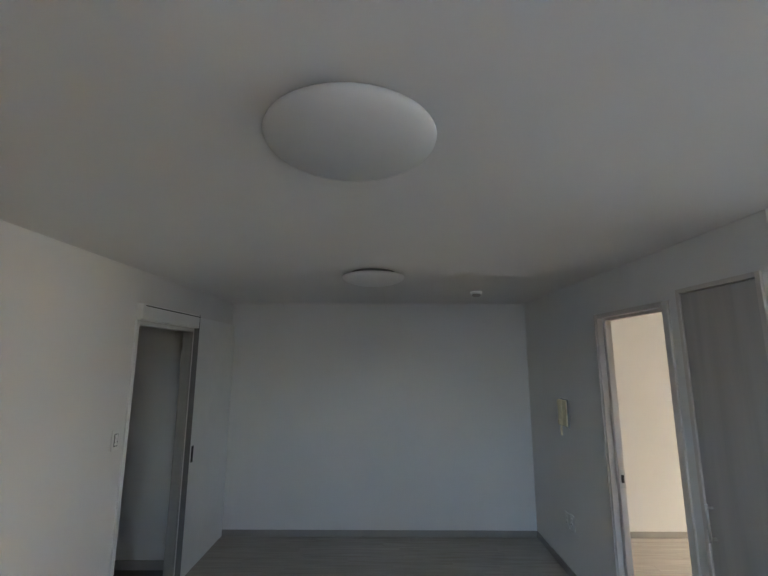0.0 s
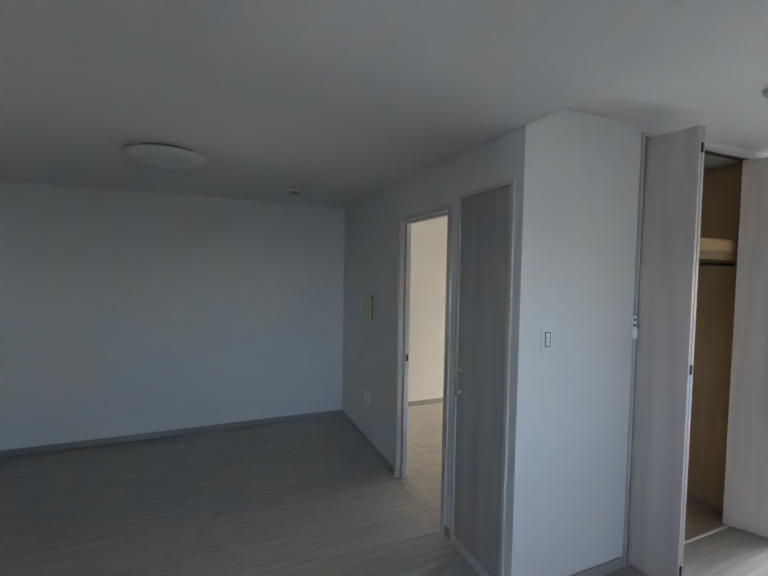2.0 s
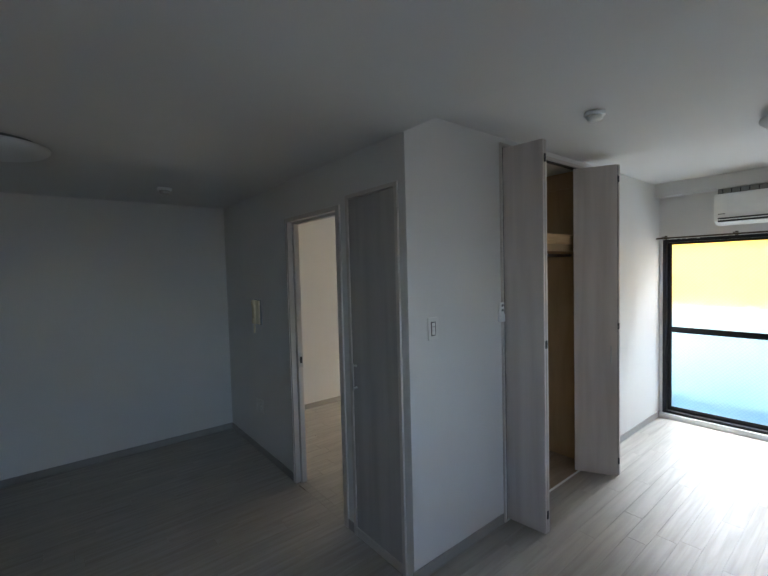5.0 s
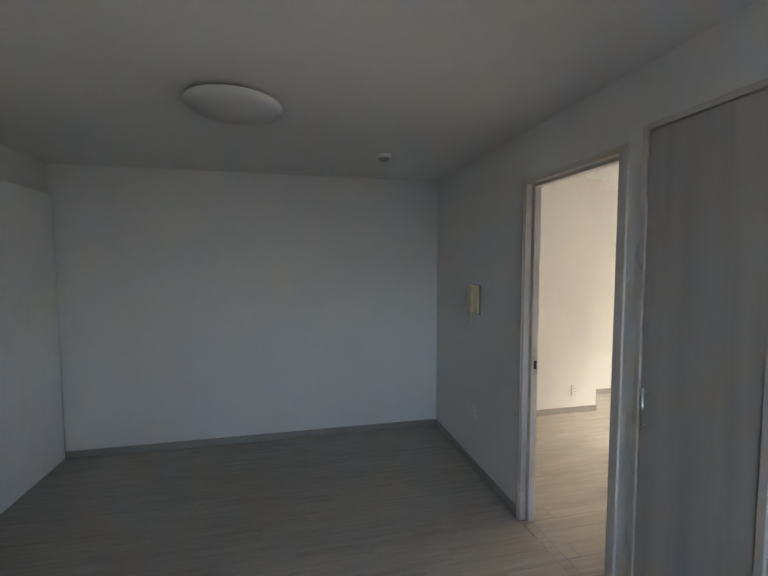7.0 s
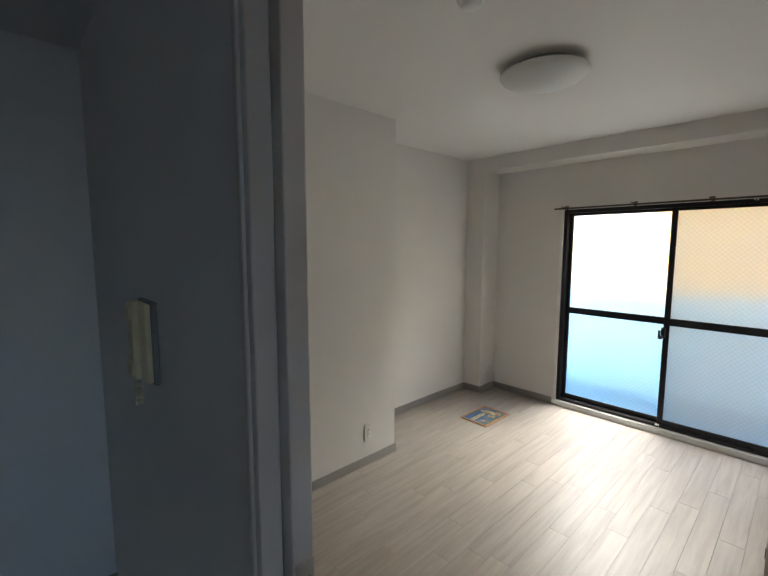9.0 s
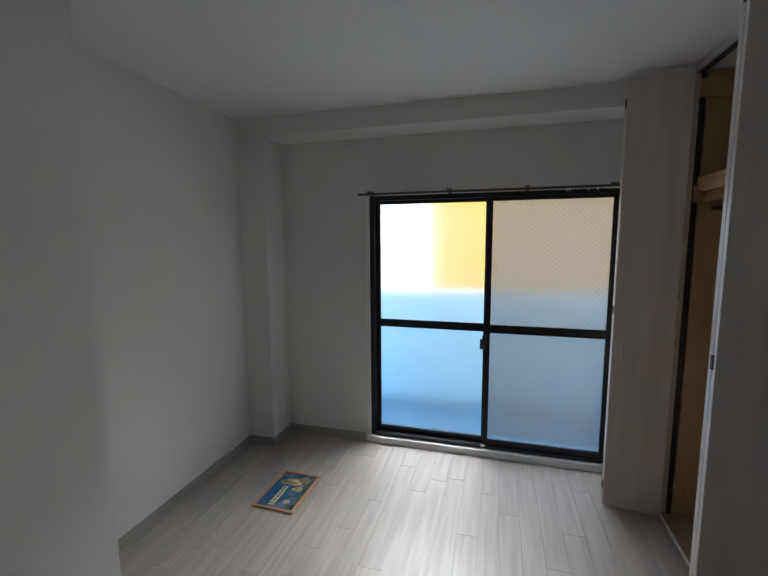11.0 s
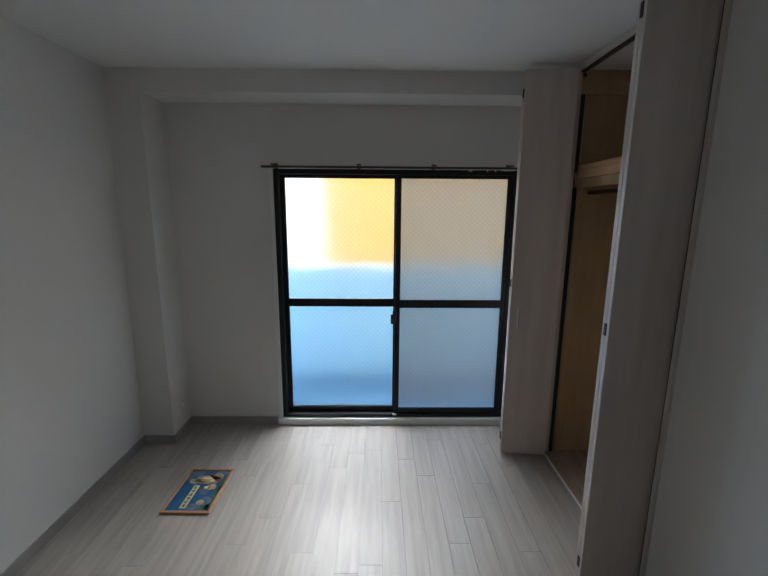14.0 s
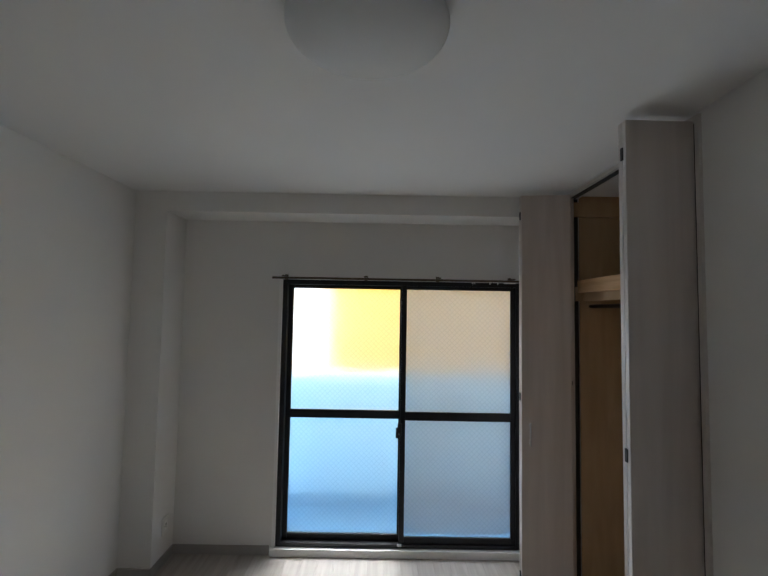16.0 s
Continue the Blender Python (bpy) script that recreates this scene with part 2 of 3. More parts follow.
def rod(bm, a, b, r, seg=12):
    """A round bar from a to b."""
    a, b = Vector(a), Vector(b)
    m = Matrix.Translation((a + b) / 2) @ (b - a).to_track_quat("Z", "Y").to_matrix().to_4x4()
    bmesh.ops.create_cone(bm, cap_ends=True, segments=seg, radius1=r, radius2=r, depth=(b - a).length, matrix=m)
    return bm


def turned(profile, seg=48, at=(0, 0, 0)):
    """A body turned about z from (radius, height) pairs."""
    bm = bmesh.new()
    rings = []
    for r, z in profile:
        if r < 1e-6:
            rings.append([bm.verts.new((at[0], at[1], at[2] + z))])
        else:
            rings.append([bm.verts.new((at[0] + r * math.cos(2 * math.pi * k / seg), at[1] + r * math.sin(2 * math.pi * k / seg), at[2] + z)) for k in range(seg)])
    for p, q in zip(rings, rings[1:]):
        for k in range(seg):
            j = (k + 1) % seg
            if len(p) == 1 and len(q) > 1:
                bm.faces.new((p[0], q[k], q[j]))
            elif len(q) == 1 and len(p) > 1:
                bm.faces.new((p[k], p[j], q[0]))
            elif len(p) > 1:
                bm.faces.new((p[k], p[j], q[j], q[k]))
    bmesh.ops.recalc_face_normals(bm, faces=bm.faces)
    return bm


def mesh(name, bm, mat, smooth=False):
    me = bpy.data.meshes.new(name)
    bm.to_mesh(me)
    bm.free()
    me.materials.append(mat)
    if smooth:
        me.shade_smooth()
    return me


def part(name, bm, mat, parent, label="", smooth=False):
    """One mesh object under a thing or under a part; the mesh is in world metres."""
    ob = new(name, mesh(name, bm, mat, smooth))
    ob.parent = parent
    if parent.parent is None:
        ob.matrix_parent_inverse = parent.matrix_basis.inverted()
    if label:
        ob["label"] = label
    return ob


def thing(name, at, label, category, group=""):
    """An empty at a thing's base."""
    ob = new(name)
    ob.empty_display_size = 0.05
    ob.location = at
    return tagged(ob, label, category, group)


def struct(name, bm, mat, label, category):
    return tagged(new(name, mesh(name, bm, mat)), label, category, kind="structure")


# ---- plan, in metres ----
XW, YN, YS, XE = -3.13, 2.81, -2.38, 3.55
H1, H2, H3 = 2.305, 2.42, 2.40
TOP = 2.47
SB = 0.53
NB1, NB2, XJ = 2.80, 3.26, 1.77
DOOR_Y0, DOOR_Y1, DOOR_H = 0.63, 1.356, 2.03
WA = (-1.76, -0.03, 0.05, 1.865)
WB = (0.70, 2.365, 0.05, 1.865)
CA = (0.797, 1.912, 2.385)
CB = (2.155, 3.175, 2.388)
SLD = (1.145, 1.95, 1.955)

# walls
struct("wall_west", boxes((XW - 0.07, XW, YS, SLD[0], 0, TOP), (XW - 0.07, XW, SLD[1], YN, 0, TOP), (XW - 0.07, XW, SLD[0], SLD[1], SLD[2], TOP)), M_WALL, "white papered wall with a sliding door", "wall")
struct("wall_north", boxes((XW - 0.12, 0.11, YN, YN + 0.12, 0, TOP)), M_WALL, "plain white papered end wall", "wall")
struct("wall_divider", boxes((0, 0.06, 0, 0.055, 0, TOP), (0, 0.06, 0.055, 0.53, 2.07, TOP), (0.03, 0.06, 0.055, 0.53, 0, 2.07), (0, 0.06, 0.53, DOOR_Y0 - 0.03, 0, TOP), (0, 0.06, DOOR_Y0 - 0.03, DOOR_Y1 - 0.02, DOOR_H, TOP), (0, 0.06, DOOR_Y1 - 0.02, YN, 0, TOP)), M_WALL, "white papered wall between living room and bedroom", "wall")
struct("wall_alcove", boxes((0.06, CA[0], 0, 0.06, 0, TOP), (CA[0], CA[1], 0, 0.06, CA[2], TOP), (CA[1], XE, 0, 0.06, 0, TOP)), M_WALL, "white papered wall with a closet opening", "wall")
struct("wall_bedroom_south", boxes((0.06, CB[0], SB - 0.06, SB, 0, TOP), (CB[0], CB[1], SB - 0.06, SB, CB[2], TOP), (CB[1], XE, SB - 0.06, SB, 0, TOP)), M_WALL, "white papered bedroom wall with a closet opening", "wall")
struct("wall_bedroom_north", boxes((0.06, XJ, NB1, NB1 + 0.12, 0, TOP), (XJ - 0.12, XJ, NB1 + 0.12, NB2, 0, TOP), (XJ - 0.12, XE, NB2, NB2 + 0.12, 0, TOP)), M_WALL, "white papered bedroom wall with a shallow recess", "wall")
struct("wall_window", boxes((XE, XE + 0.16, YS - 0.12, WA[0], 0, TOP), (XE, XE + 0.16, WA[0], WA[1], WA[3], TOP), (XE, XE + 0.16, WA[0], WA[1], -0.1, 0.0), (XE, XE + 0.16, WA[1], WB[0], 0, TOP), (XE, XE + 0.16, WB[0], WB[1], WB[3], TOP), (XE, XE + 0.16, WB[0], WB[1], -0.1, 0.0), (XE, XE + 0.16, WB[1], NB2 + 0.12, 0, TOP)), M_WALL, "white papered outer wall with two balcony windows", "wall")
# opening for the assumed, unseen south window
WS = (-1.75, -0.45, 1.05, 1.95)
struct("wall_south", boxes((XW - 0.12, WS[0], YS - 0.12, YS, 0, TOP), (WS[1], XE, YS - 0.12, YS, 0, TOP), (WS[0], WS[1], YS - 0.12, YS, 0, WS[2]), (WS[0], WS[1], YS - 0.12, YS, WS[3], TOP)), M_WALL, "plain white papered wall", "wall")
struct("column_alcove", boxes((3.40, XE, YS, -2.05, 0, TOP)), M_WALL, "white papered corner column", "column")
struct("column_bedroom", boxes((3.287, XE, 3.056, NB2, 0, TOP)), M_WALL, "white papered corner column", "column")
struct("beam_alcove", boxes((3.40, XE, -2.05, 0.0, 2.292, TOP)), M_WALL, "white papered ceiling beam above the window", "beam")
struct("beam_alcove_south", boxes((0.0, 3.40, YS, -2.175, 2.292, TOP)), M_WALL, "white papered ceiling beam along the wall", "beam")
struct("beam_bedroom", boxes((3.287, XE, SB, 3.056, 2.272, TOP)), M_WALL, "white papered ceiling beam above the window", "beam")
# ceilings
struct("ceiling_living", boxes((XW - 0.12, 0.0, YS - 0.12, YN + 0.12, H1, 2.6)), M_CEIL, "white papered ceiling", "ceiling")
struct("ceiling_alcove", boxes((0.0, XE + 0.16, YS - 0.12, 0.03, H2, 2.6)), M_CEIL, "white papered ceiling", "ceiling")
struct("ceiling_bedroom", boxes((0.0, XE + 0.16, 0.03, NB2 + 0.12, H3, 2.6)), M_CEIL, "white papered ceiling", "ceiling")
# hall beyond the sliding door
struct("hall_floor", boxes((-4.75, XW - 0.0, 0.4, 2.3, -0.12, -0.012)), M_HALLFLOOR, "dark vinyl hall floor", "floor")
struct("hall_walls", boxes((-4.75, XW - 0.07, 2.19, 2.31, -0.1, TOP), (-4.75, XW - 0.07, 0.3, 0.42, -0.1, TOP), (-4.87, -4.75, 0.3, 2.31, -0.1, TOP)), M_WALL, "white hall walls in shade", "wall")
struct("hall_ceiling", boxes((-4.87, XW - 0.07, 0.3, 2.31, 2.25, 2.4)), M_CEIL, "white hall ceiling", "ceiling")
struct("hall_baseboard", boxes((-4.75, XW - 0.07, 2.182, 2.19, -0.012, 0.06)), M_BASE, "grey vinyl baseboard", "baseboard")
# subfloor
struct("subfloor", boxes((XW, XE, YS, 0.0, -0.12, -0.006), (XW, 0.0, 0.0, YN, -0.12, -0.006), (0.0, XE, 0.0, NB2, -0.12, -0.006)), M_JOINT, "dark screed under the floor planks", "floor")

# baseboards
BT, BH = 0.008, 0.06
struct("baseboard_living", boxes((XW, XW + BT, YS, SLD[0] - 0.02, 0, BH), (XW + 0.03, 0, YN - BT, YN, 0, BH), (-BT, 0, DOOR_Y1 + 0.002, YN - BT, 0, BH), (-BT, 0, 0.54, DOOR_Y0 - 0.03, 0, BH), (XW + BT, 3.40, YS, YS + BT, 0, BH), (3.40 - BT, 3.40, YS + BT, -2.05, 0, BH), (3.40 - BT, XE, -2.05, -2.05 + BT, 0, BH), (XE - BT, XE, -2.05 + BT, WA[0] - 0.03, 0, BH), (1.93, XE, -BT, 0, 0, BH), (-BT, 0.77, -BT, 0, 0, BH)), M_BASE, "grey vinyl baseboard along white walls", "baseboard")
struct("baseboard_bedroom", boxes((0.07, XJ, NB1 - BT, NB1, 0, BH), (XJ, XJ + BT, NB1 - BT, NB2, 0, BH), (XJ + BT, 3.287, NB2 - BT, NB2, 0, BH), (3.287 - BT, 3.287, 3.056, NB2 - BT, 0, BH), (3.287 - BT, XE, 3.056 - BT, 3.056, 0, BH), (XE - BT, XE, WB[1] + 0.04, 3.056 - BT, 0, BH), (0.06, 0.06 + BT, DOOR_Y1 + 0.005, NB1 - BT, 0, BH), (0.07, CB[0] - 0.03, SB, SB + BT, 0, BH)), M_BASE, "grey vinyl baseboard along white walls", "baseboard")


# ---- windows ----
def window(name, w, label):
    """A balcony sliding window with two frosted two-light sashes. The sash at the higher y is the outer one."""
    y0, y1, z0, z1 = w
    win = thing(name, (XE, (y0 + y1) / 2, 0), label, "window")
    win["kind"] = "structure"
    x0, x1 = XE + 0.005, XE + 0.10
    f = 0.032
    part("window_frame", boxes((x0, x1, y0, y0 + f, z0, z1), (x0, x1, y1 - f, y1, z0, z1), (x0, x1, y0 + f, y1 - f, z1 - f, z1), (x0, x1, y0 + f, y1 - f, z0, z0 + 0.025), bevel=0.002), M_BLACK, win, "black aluminium frame")
    part("window_sill", boxes((XE - 0.022, XE + 0.12, y0 - 0.03, y1 + 0.03, -0.004, z0 - 0.002), bevel=0.003), M_WHITE, win, "white painted sill")
    part("casing", boxes((XE - 0.012, XE + 0.10, y0 - 0.022, y0 - 0.001, z0, z1 + 0.0)), M_WHITE, win, "white side lining")
    part("casing", boxes((XE - 0.012, XE + 0.10, y1 + 0.001, y1 + 0.022, z0, z1 + 0.0)), M_WHITE, win, "white side lining")
    mid = (y0 + y1) / 2 - 0.012
    for lo, hi, xs in ((y0 + f - 0.004, mid + 0.010, x0 + 0.014), (mid - 0.015, y1 - f + 0.004, x0 + 0.050)):
        s = 0.036
        zb, zt = z0 + 0.02, z1 - f + 0.006
        zm = 0.93
        sash = part("sash", boxes((xs, xs + 0.028, lo, lo + s, zb, zt), (xs, xs + 0.028, hi - s, hi, zb, zt), (xs, xs + 0.028, lo + s, hi - s, zt - 0.03, zt), (xs, xs + 0.028, lo + s, hi - s, zb, zb + 0.045), (xs, xs + 0.028, lo + s, hi - s, zm - 0.03, zm + 0.028), bevel=0.002), M_BLACK, win, "black sliding sash")
        for za, zz in ((zb + 0.04, zm - 0.026), (zm + 0.024, zt - 0.026)):
            g = part("pane", boxes((xs + 0.011, xs + 0.016, lo + s - 0.004, hi - s + 0.004, za, zz)), M_GLASS, sash, "frosted wired glass")
            g.visible_shadow = False
    part("crescent_lock", boxes((x0 - 0.004, x0 + 0.016, mid - 0.002, mid + 0.026, 0.80, 0.88), (x0 - 0.03, x0 + 0.002, mid + 0.012, mid + 0.040, 0.79, 0.815), (x0 - 0.03, x0 - 0.016, mid + 0.024, mid + 0.040, 0.79, 0.86), bevel=0.003), M_DARK, win, "dark crescent lock")
    part("roller_stop", boxes((x0 - 0.001, x0 + 0.012, mid - 0.01, mid + 0.02, z0 + 0.012, z0 + 0.026)), M_PLASTIC, win, "small white stop")
    part("insect_screen", boxes((x1 + 0.012, x1 + 0.014, y0 + f, mid + 0.02, z0 + 0.04, z1 - 0.04)), M_SCREEN, win, "grey insect mesh")
    return win


def assumed_window(w):
    """A small frosted window assumed, unseen, in the wall behind the start of the walk."""
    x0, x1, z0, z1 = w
    win = thing("assumed_window_3", ((x0 + x1) / 2, YS, z0), "assumed black aluminium side window with frosted glass, out of view", "window")
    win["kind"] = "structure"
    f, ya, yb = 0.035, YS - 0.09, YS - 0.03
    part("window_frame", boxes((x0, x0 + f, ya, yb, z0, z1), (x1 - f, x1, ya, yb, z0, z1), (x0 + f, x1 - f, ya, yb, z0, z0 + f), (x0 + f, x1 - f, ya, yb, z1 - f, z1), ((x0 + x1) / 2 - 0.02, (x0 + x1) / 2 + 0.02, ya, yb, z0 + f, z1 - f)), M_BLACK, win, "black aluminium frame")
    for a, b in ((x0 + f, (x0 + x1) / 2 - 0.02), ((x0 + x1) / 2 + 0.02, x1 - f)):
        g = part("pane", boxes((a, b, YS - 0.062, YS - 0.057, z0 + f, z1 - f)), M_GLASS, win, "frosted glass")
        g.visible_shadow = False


assumed_window(WS)
window("window_1", WA, "black aluminium balcony window with frosted wired glass")
window("window_2", WB, "black aluminium balcony window with frosted wired glass")


def curtain_rail(y0, y1, z, stops, runner_side):
    t = thing("curtain_rail", (XE, (y0 + y1) / 2, z), "dark bronze double curtain rail above the window", "curtain rail", "curtain rails")
    for x, dz in ((XE - 0.055, 0.0), (XE - 0.10, -0.004)):
        part("rail", boxes((x - 0.006, x + 0.006, y0, y1, z - 0.008 + dz, z + 0.006 + dz), bevel=0.002), M_BRONZE, t)
    for y in stops:
        part("bracket", boxes((XE - 0.11, XE, y - 0.010, y + 0.010, z + 0.006, z + 0.014), (XE - 0.006, XE, y - 0.012, y + 0.012, z - 0.012, z + 0.026), bevel=0.002), M_BRONZE, t)
    step = runner_side[1] - runner_side[0]
    for share in (0.42, 0.60, 0.95, 1.0):
        y = runner_side[0] + step * share
        bm = boxes((XE - 0.058, XE - 0.052, y - 0.004, y + 0.004, z - 0.016, z - 0.008))
        rod(bm, (XE - 0.055, y, z - 0.016), (XE - 0.055, y, z - 0.024), 0.0035, 8)
        part("runner", bm, M_PLASTIC, t, "white plastic runner")
    ya, yb = sorted((runner_side[0], runner_side[0] + 0.28 * step))
    part("runner_pack", boxes((XE - 0.060, XE - 0.050, ya, yb, z - 0.017, z - 0.008), bevel=0.002), M_PLASTIC, t, "pushed-together white runners")
    return t


curtain_rail(-1.795, 0.0, 1.877, (-1.74, -1.2, -0.62, -0.06), (-0.1, -0.35))
curtain_rail(0.72, 2.415, 1.873, (0.78, 1.284, 1.784, 2.34), (0.75, 1.05))


# ---- bedroom doorway, storage door, sliding door ----
def doorway():
    d = thing("door_1", (0.055, 1.0, 0), "off-white door casing of the bedroom, door swung open", "door frame")
    d["kind"] = "structure"
    a, b, h = DOOR_Y0 - 0.03, DOOR_Y1, DOOR_H
    part("jamb", boxes((-0.012, 0.028, b - 0.036, b, 0, h), (-0.018, -0.010, b - 0.020, b - 0.004, 0, h - 0.002), (0.030, 0.072, b - 0.060, b, 0, h), bevel=0.003), M_TRIM, d, "off-white jamb")
    part("jamb", boxes((-0.012, 0.030, a, a + 0.045, 0, h), (0.030, 0.072, a, a + 0.03, 0, h), bevel=0.003), M_TRIM, d, "off-white jamb")
    part("head", boxes((-0.012, 0.028, a + 0.045, b - 0.036, h - 0.030, h), (0.030, 0.072, a + 0.03, b - 0.060, h - 0.046, h), bevel=0.003), M_TRIM, d, "off-white head")
    s = part("strike_plate", boxes((0.036, 0.070, b - 0.0625, b - 0.0595, 0.90, 1.01)), M_STEEL, d, "steel strike plate")
    part("latch_hole", boxes((0.044, 0.062, b - 0.0640, b - 0.061, 0.93, 0.98)), M_DARK, s)
    leaf = thing("door_leaf", (0.08, a, 0), "grey wood-grain bedroom door swung fully open", "door")
    y0, y1 = a + 0.046, a + 0.081
    pn = part("panel", boxes((0.080, 0.76, y0, y1, 0.008, h - 0.035), bevel=0.003), M_LEAF, leaf)
    for z in (0.25, 1.81):
        bm = boxes((0.0765, 0.0800, y0 + 0.003, y1 - 0.004, z - 0.055, z + 0.055))
        rod(bm, (0.072, y0 - 0.004, z - 0.055), (0.072, y0 - 0.004, z + 0.055), 0.006, 10)
        part("hinge", bm, M_DARK, leaf, "dark hinge")
    bm = turned([(0, 0), (0.027, 0), (0.027, 0.004), (0.012, 0.008), (0.011, 0.03), (0.022, 0.036), (0.029, 0.048), (0.029, 0.058), (0.022, 0.066), (0, 0.069)], 28)
    bmesh.ops.transform(bm, matrix=Matrix.Translation((0.70, y1, 0.96)) @ pose(0, 0, 0, -90, 0, 0), verts=bm.verts)
    part("door_knob", bm, M_STEEL, pn, "round steel knob", True)


doorway()


def storage_door():
    d = thing("storage_door", (0, 0.29, 0), "closed narrow grey wood-grain storage door in the wall", "door")
    part("frame", boxes((-0.012, 0.029, 0.506, 0.53, 0, 2.072), (-0.012, 0.029, 0.055, 0.079, 0, 2.072), (-0.012, 0.029, 0.079, 0.506, 2.05, 2.072), (-0.008, 0.029, 0.079, 0.506, 0.0, 0.05), bevel=0.002), M_TRIM, d, "off-white frame")
    part("leaf", boxes((-0.006, 0.018, 0.082, 0.502, 0.055, 2.045), bevel=0.0025), M_GREY, d)
    bm = bmesh.new()
    for z in (0.93, 1.06):
        rod(bm, (-0.006, 0.465, z), (-0.034, 0.465, z), 0.006)
    rod(bm, (-0.034, 0.465, 0.915), (-0.034, 0.465, 1.075), 0.0065)
    part("bar_handle", bm, M_STEEL, d, "steel bar handle", True)


storage_door()


def sliding_door():
    d = thing("door_2", (XW, 1.55, 0), "white sliding door drawn open beside a dark hall", "sliding door")
    a, b, h = SLD
    part("jamb", boxes((XW - 0.075, XW + 0.012, a - 0.02, a + 0.012, 0, h + 0.02), bevel=0.002), M_WHITE, d, "white jamb")
    # grey of jamb and threshold holds the hall shade besides a brownish-grey paint
    part("jamb", boxes((XW - 0.075, XW - 0.004, b - 0.03, b, 0, h), bevel=0.002), M_SENSOR, d, "grey jamb, darkened to include shade")
    part("head", boxes((XW - 0.075, XW + 0.006, a + 0.012, b, h - 0.01, h + 0.012), bevel=0.002), M_WHITE, d, "white head")
    part("threshold", boxes((XW - 0.075, XW + 0.02, a + 0.012, b, -0.012, 0.006), bevel=0.002), M_SENSOR, d, "grey threshold strip, darkened to include shade")
    part("rail_cover", boxes((XW, XW + 0.045, a - 0.02, b + 0.02, 1.975, 2.085), bevel=0.004), M_WHITE, d, "white rail cover")
    part("slot", boxes((XW + 0.044, XW + 0.0465, a + 0.01, b + 0.01, 2.066, 2.072)), M_DARK, d, "dark rail slot")
    leaf = part("leaf", boxes((XW + 0.004, XW + 0.034, b - 0.0, 2.80, 0.006, 2.07), bevel=0.003), M_WHITE, d, "plain white leaf")
    part("leaf_edge", boxes((XW + 0.006, XW + 0.048, b - 0.006, b - 0.001, 0.006, 2.087)), M_GREYPL, d, "grey edge strip")
    part("finger_pull", boxes((XW + 0.033, XW + 0.036, b + 0.05, b + 0.085, 0.875, 1.005)), M_DARK, leaf, "dark recessed finger pull")
    part("floor_guide", turned([(0, 0.03), (0.012, 0.028), (0.018, 0.02), (0.019, 0.006), (0.017, 0), (0, 0)], 20, (XW + 0.03, a - 0.02, 0)), M_DARK, d, "round dark floor guide", True)


sliding_door()


